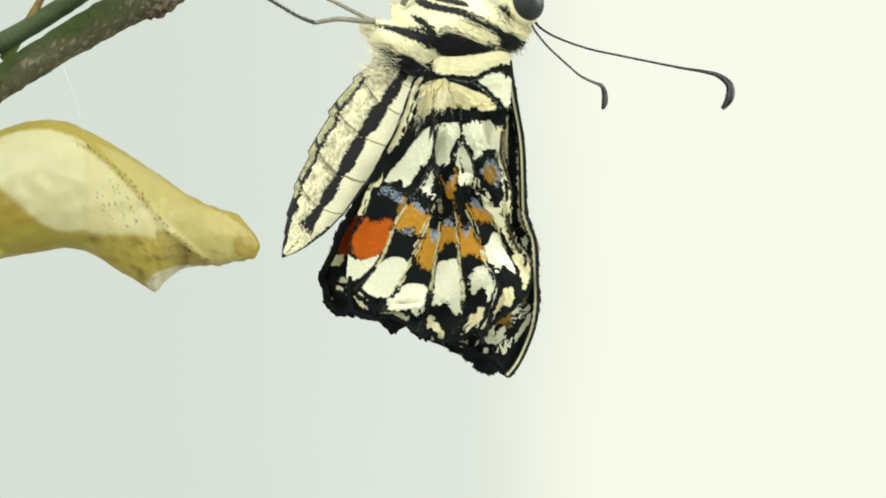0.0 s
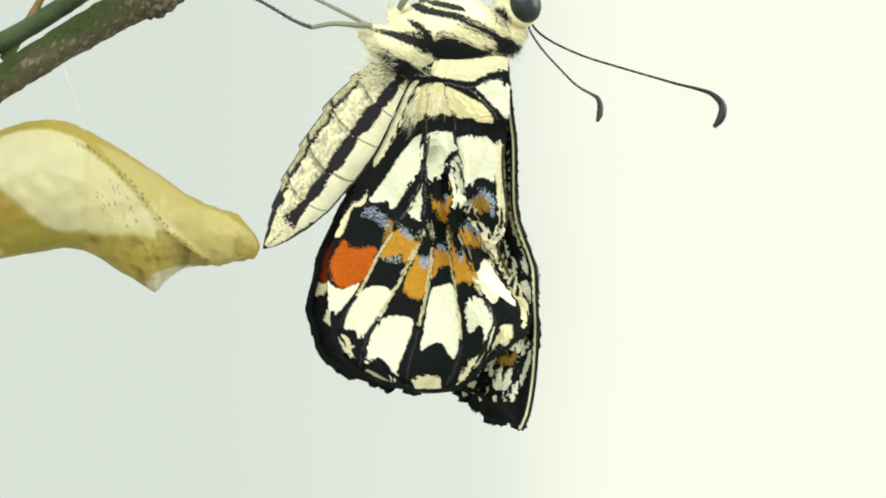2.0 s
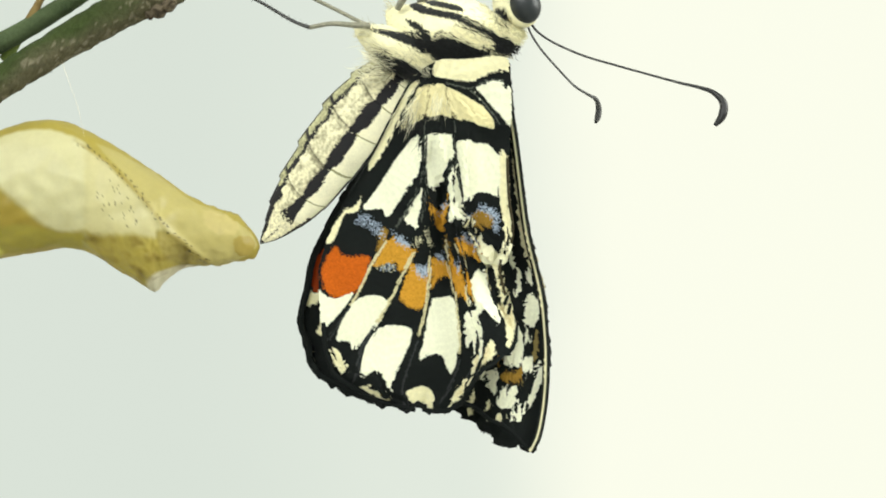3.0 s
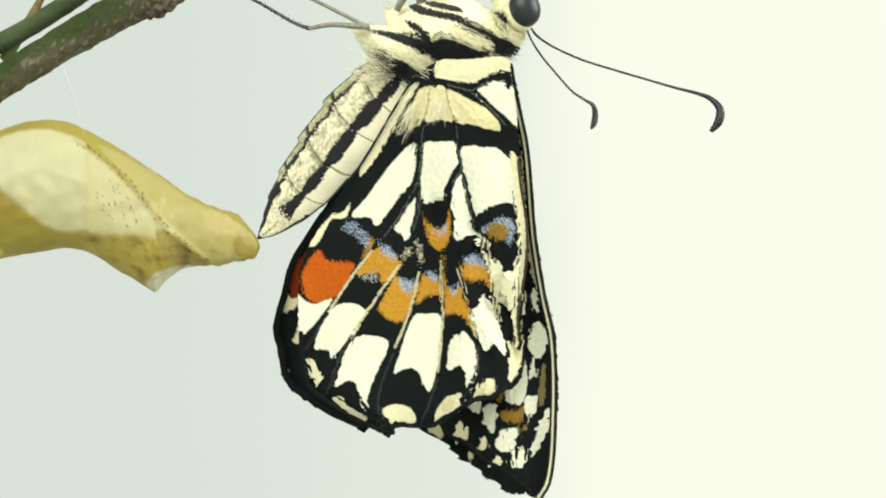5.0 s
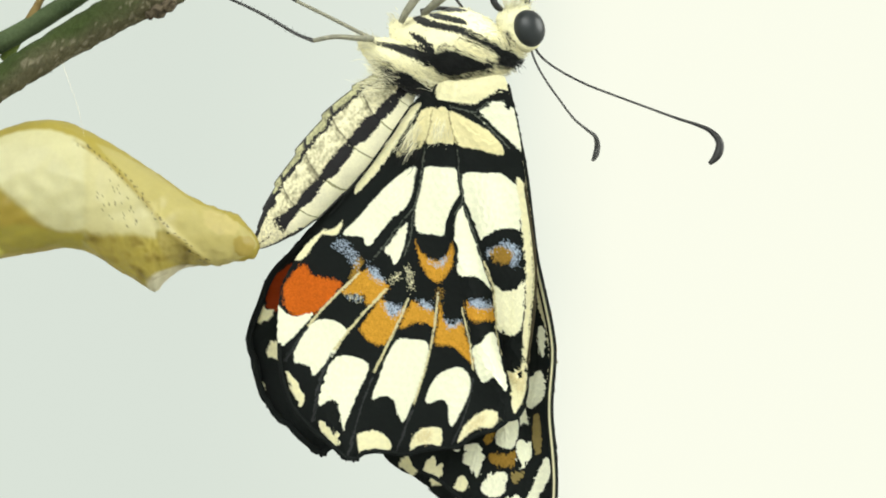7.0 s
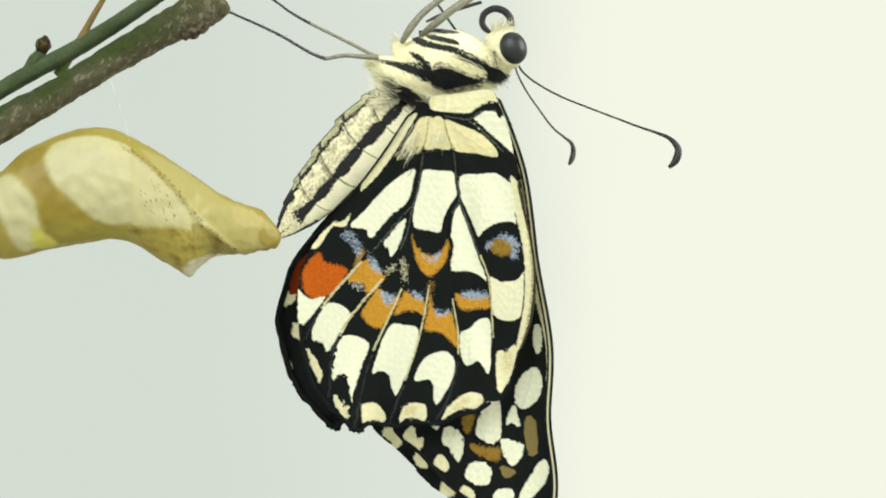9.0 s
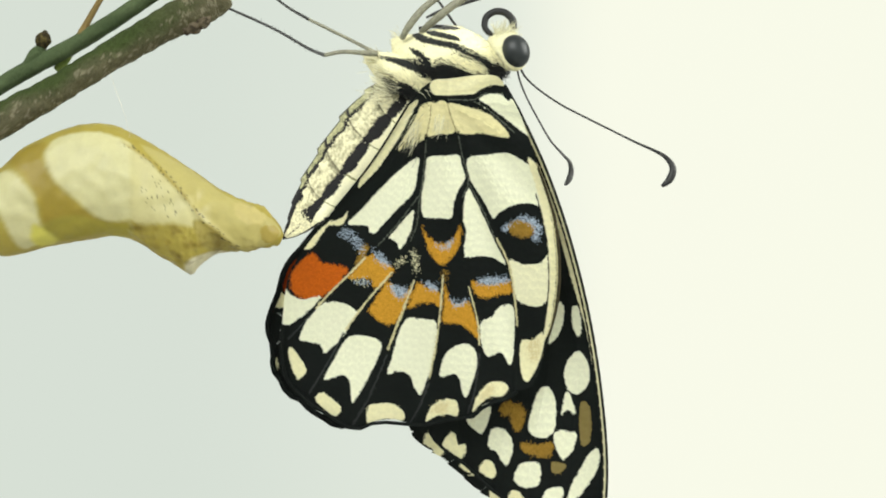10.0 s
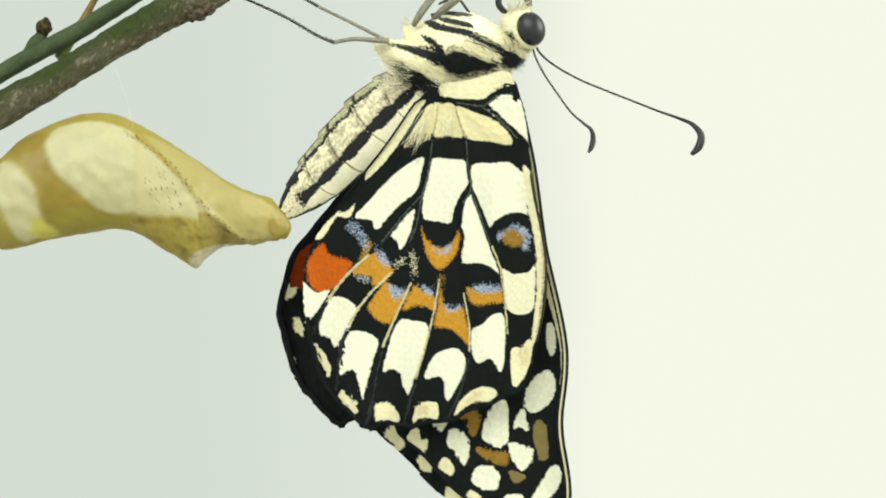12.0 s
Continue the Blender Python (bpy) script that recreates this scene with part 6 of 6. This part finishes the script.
antenna("antenna", [(914, 118), (922, 140), (945, 165), (985, 195), (1030, 221), (1075, 246), (1115, 268), (1145, 283), (1165, 296), (1176, 315), (1170, 334), (1156, 346)],
        [4.2, 4, 3.8, 3.6, 3.4, 3.2, 3, 3, 3, 3, 3, 3], [0.13, 0.12, 0.11, 0.11, 0.11, 0.11, 0.13, 0.17, 0.25, 0.38, 0.42, 0.2], ANTENNA_AT, "thin black antenna with a curved club", HORN)
antenna("antenna", [(910, 120), (913, 145), (925, 180), (945, 222), (965, 260), (985, 285), (997, 300), (1000, 318), (995, 333), (988, 342)],
        [5.8, 6, 6.5, 7, 7.5, 8, 8.5, 9, 9, 9], [0.12, 0.11, 0.11, 0.11, 0.12, 0.15, 0.22, 0.32, 0.34, 0.15], FAR_ANTENNA_AT, "thin dark grey antenna with a curved club", GREY_HORN)
MOVING.append((head, [(t, pose((HEAD[0] - ORIGIN[0] + HEAD_AT[t][0]) * 0.001, 0, (HEAD[2] - ORIGIN[2] + HEAD_AT[t][1]) * 0.001)) for t in TIMES]))


def leg(segments, label):
    top = limb("leg", *segments[0], LEG_PALE, butterfly, ORIGIN, label)
    for drawn, depths, radii in segments[1:]:
        limb("shin", drawn, depths, radii, LEG_DARK, top, ORIGIN)


leg([([(665, 100), (640, 99), (605, 97), (572, 103)], [2.5, 2, 2, 2], [0.34, 0.29, 0.24, 0.22]),
     ([(573, 103), (545, 92), (480, 55), (385, 12), (320, -22), (250, -60)], [2, 2.5, 3, 5, 6, 7], [0.2, 0.16, 0.15, 0.13, 0.12, 0.1])], "jointed grey leg reaching to the twig")
leg([([(672, 102), (655, 95), (610, 72), (545, 40)], [7, 8, 8.5, 8.5], [0.3, 0.22, 0.2, 0.18]),
     ([(545, 40), (510, 20), (480, -2), (420, -40), (380, -60)], [8.5, 8.5, 8.5, 8, 8], [0.18, 0.15, 0.14, 0.13, 0.12])], "jointed grey leg reaching to the twig")
leg([([(708, 74), (722, 50), (745, 22), (775, -2), (830, -45)], [3, 2.2, 2, 2, 2], [0.3, 0.42, 0.4, 0.36, 0.3])], "raised pale grey front leg")
leg([([(742, 62), (765, 42), (800, 14), (845, -15), (900, -50)], [4, 2.5, 2, 2, 2], [0.3, 0.45, 0.45, 0.4, 0.3]),
     ([(738, 56), (770, 52), (806, 56)], [5, 5, 5], [0.2, 0.2, 0.15]), ([(804, 52), (785, 25), (762, -8)], [5.5, 5.5, 5.5], [0.15, 0.15, 0.15]), ([(751, 37), (772, 27), (805, 15), (850, 2)], [5, 5, 5, 5], [0.12, 0.2, 0.24, 0.18])], "raised pale grey front leg")


FUR = painted("body_hair", 0.75, 4000, 0.0, 0.0001, through_light=0.15)


def hair(blades, parent, origin, pattern, label):
    """Fine tapered hairs (u, v, depth, direction in degrees, length, lift), each in the colour of the coat at its root."""
    verts, faces, roots = [], [], []
    for a, b, d, turn, far, lift in blades:
        t = radians(turn)
        w = 0.42
        side = (-math.sin(t) * w, math.cos(t) * w)
        bend = RNG.normal(0, 0.15)
        mid = (a + 0.55 * far * math.cos(t), b + 0.55 * far * math.sin(t))
        tip = (a + far * math.cos(t + bend), b + far * math.sin(t + bend))
        k = len(verts)
        for pu, pv, e in ((a - side[0], b - side[1], 0), (a + side[0], b + side[1], 0), (mid[0] + side[0] * 0.7, mid[1] + side[1] * 0.7, -lift),
                          (mid[0] - side[0] * 0.7, mid[1] - side[1] * 0.7, -lift), (*tip, -lift * 1.2)):
            x, z = plan(pu, pv, d + e)
            verts.append((x, d + e, z))
            roots.append((a, b))
        faces += [(k, k + 1, k + 2, k + 3), (k + 3, k + 2, k + 4)]
    roots = np.array(roots)
    still = RNG.normal(0, 0.7, (len(roots) // 5, 2)).repeat(5, 0)
    cols = pattern(roots[:, 0] + still[:, 0], roots[:, 1] + still[:, 1], roots[:, 0] * 0, roots[:, 0] * 0)
    # Random darker hairs put the shadow between tufts into the colour.
    cols = cols.reshape(-1, 5, 3)[:, :1].repeat(5, 1).reshape(-1, 3) * RNG.uniform(0.6, 1.12, len(blades)).repeat(5)[:, None]
    return tagged(mesh("fur", (np.array(verts) - np.array(origin)) * 0.001, faces, FUR, parent, cols, label), kind="stuff")


def coat(stations, depth, thick, count, turn, fan, length, lift):
    """Roots spread over the near side of a rounded body."""
    rows = smooth(stations, False, 8)
    way = np.gradient(rows[:, :2], axis=0)
    way /= np.linalg.norm(way, axis=1)[:, None]
    out = []
    share = rows[:, 2] / rows[:, 2].sum()
    for i in RNG.choice(len(rows), count, p=share):
        across = RNG.uniform(-1, 1)
        u, v, h = rows[i]
        pu, pv = u + way[i][1] * h * across + RNG.normal(0, 2), v - way[i][0] * h * across + RNG.normal(0, 2)
        d = depth - math.sqrt(max(0, 1 - across ** 2)) * h * UNIT * thick
        out.append((pu, pv, d, turn + RNG.normal(0, fan), length * RNG.uniform(0.6, 1.3), lift))
    return out


def tufts(places):
    out = []
    for u, v, spread, turn, fan, length, depth, count in places:
        for _ in range(count):
            out.append((u + RNG.normal(0, spread), v + RNG.normal(0, spread), depth + RNG.normal(0, 0.4), turn + RNG.normal(0, fan), length * RNG.uniform(0.6, 1.3), 0.15))
    return out


def pale_coat(u, v, across, along):
    return np.tile((0.74, 0.71, 0.50), (len(u), 1))


def dark_coat(u, v, across, along):
    return np.tile((0.015, 0.015, 0.015), (len(u), 1))


hair(coat(THORAX, 5.0, 0.95, 5600, 27, 8, 9.5, 0.12) + coat(REAR, 4.2, 1.0, 2600, 32, 9, 10, 0.12), butterfly, ORIGIN, thorax_pattern, "short cream and black hair in stripes")
hair(tufts([(692, 158, 9, 195, 16, 36, 2.4, 90), (668, 178, 8, 185, 14, 26, 2.4, 60), (662, 112, 7, 205, 25, 18, 3.0, 60), (745, 168, 8, 20, 30, 13, 0.6, 18),
            (672, 140, 8, 215, 20, 18, 2.6, 50), (700, 70, 5, 215, 25, 12, 3.2, 25)]), butterfly, ORIGIN, pale_coat, "long soft cream hair")
hair(tufts([(706, 163, 7, 190, 18, 34, 2.2, 30), (880, 134, 6, 75, 25, 14, 3.2, 40), (735, 172, 8, 50, 30, 16, 0.5, 40), (690, 148, 6, 200, 16, 26, 2.2, 30)]), butterfly, ORIGIN, dark_coat, "sparse black hair")
hair(coat(HEAD_LINE, 5.0, 1.0, 700, 340, 30, 7, 0.06) + tufts([(878, 66, 7, 290, 30, 18, 4.0, 80), (896, 62, 6, 300, 30, 16, 4.0, 60), (868, 118, 7, 60, 30, 16, 3.0, 40)]), head, HEAD, head_pattern, "cream tuft on the head")


spines = []
for u, v, d in smooth([(573, 103, 2), (545, 92, 2.5), (480, 55, 3), (385, 12, 5)], False, 14):
    spines += [(u, v, d, 205 + RNG.normal(0, 25) + side, 7 * RNG.uniform(0.6, 1.2), 0.05) for side in (-35, 70)]
hair(spines, butterfly, ORIGIN, dark_coat, "short black spines on a leg")


def wing_hair(place, *more):
    """Hair that rides on the panel of the hindwing nearest to a place of the drawing."""
    spot = np.array(plan(*place))
    centre, rows = min(PANELS["hindwing"], key=lambda e: np.hypot(*(e[0][[0, 2]] - spot)))
    MOVING.append((hair(tufts(more[0]), hind_hub, centre, *more[1:]), rows))


wing_hair((736, 228), [(738, 222, 7, 118, 9, 40, -0.3, 34), (726, 245, 6, 118, 9, 26, -0.3, 18)], pale_coat, "long cream hair on the wing root")
wing_hair((730, 252), [(722, 260, 8, 116, 10, 24, -0.35, 55), (738, 252, 6, 108, 10, 20, -0.35, 25)], dark_coat, "black hair fringe on the wing root")
wing_hair((775, 215), [(775, 215, 6, 97, 8, 26, -0.3, 40)], pale_coat, "cream hair on the wing root")
wing_hair((712, 222), [(722, 205, 4, 125, 8, 18, -0.3, 10), (700, 248, 5, 125, 8, 16, -0.3, 10)], pale_coat, "cream hair along the wing")


def motions():
    walk(butterfly, [(t, pose((ORIGIN[0] + BODY_AT[t][0]) * 0.001, ORIGIN[1] * 0.001, (ORIGIN[2] + BODY_AT[t][1]) * 0.001 + HEIGHT)) for t in TIMES])
    for thing, rows in MOVING:
        walk(thing, rows)


motions()
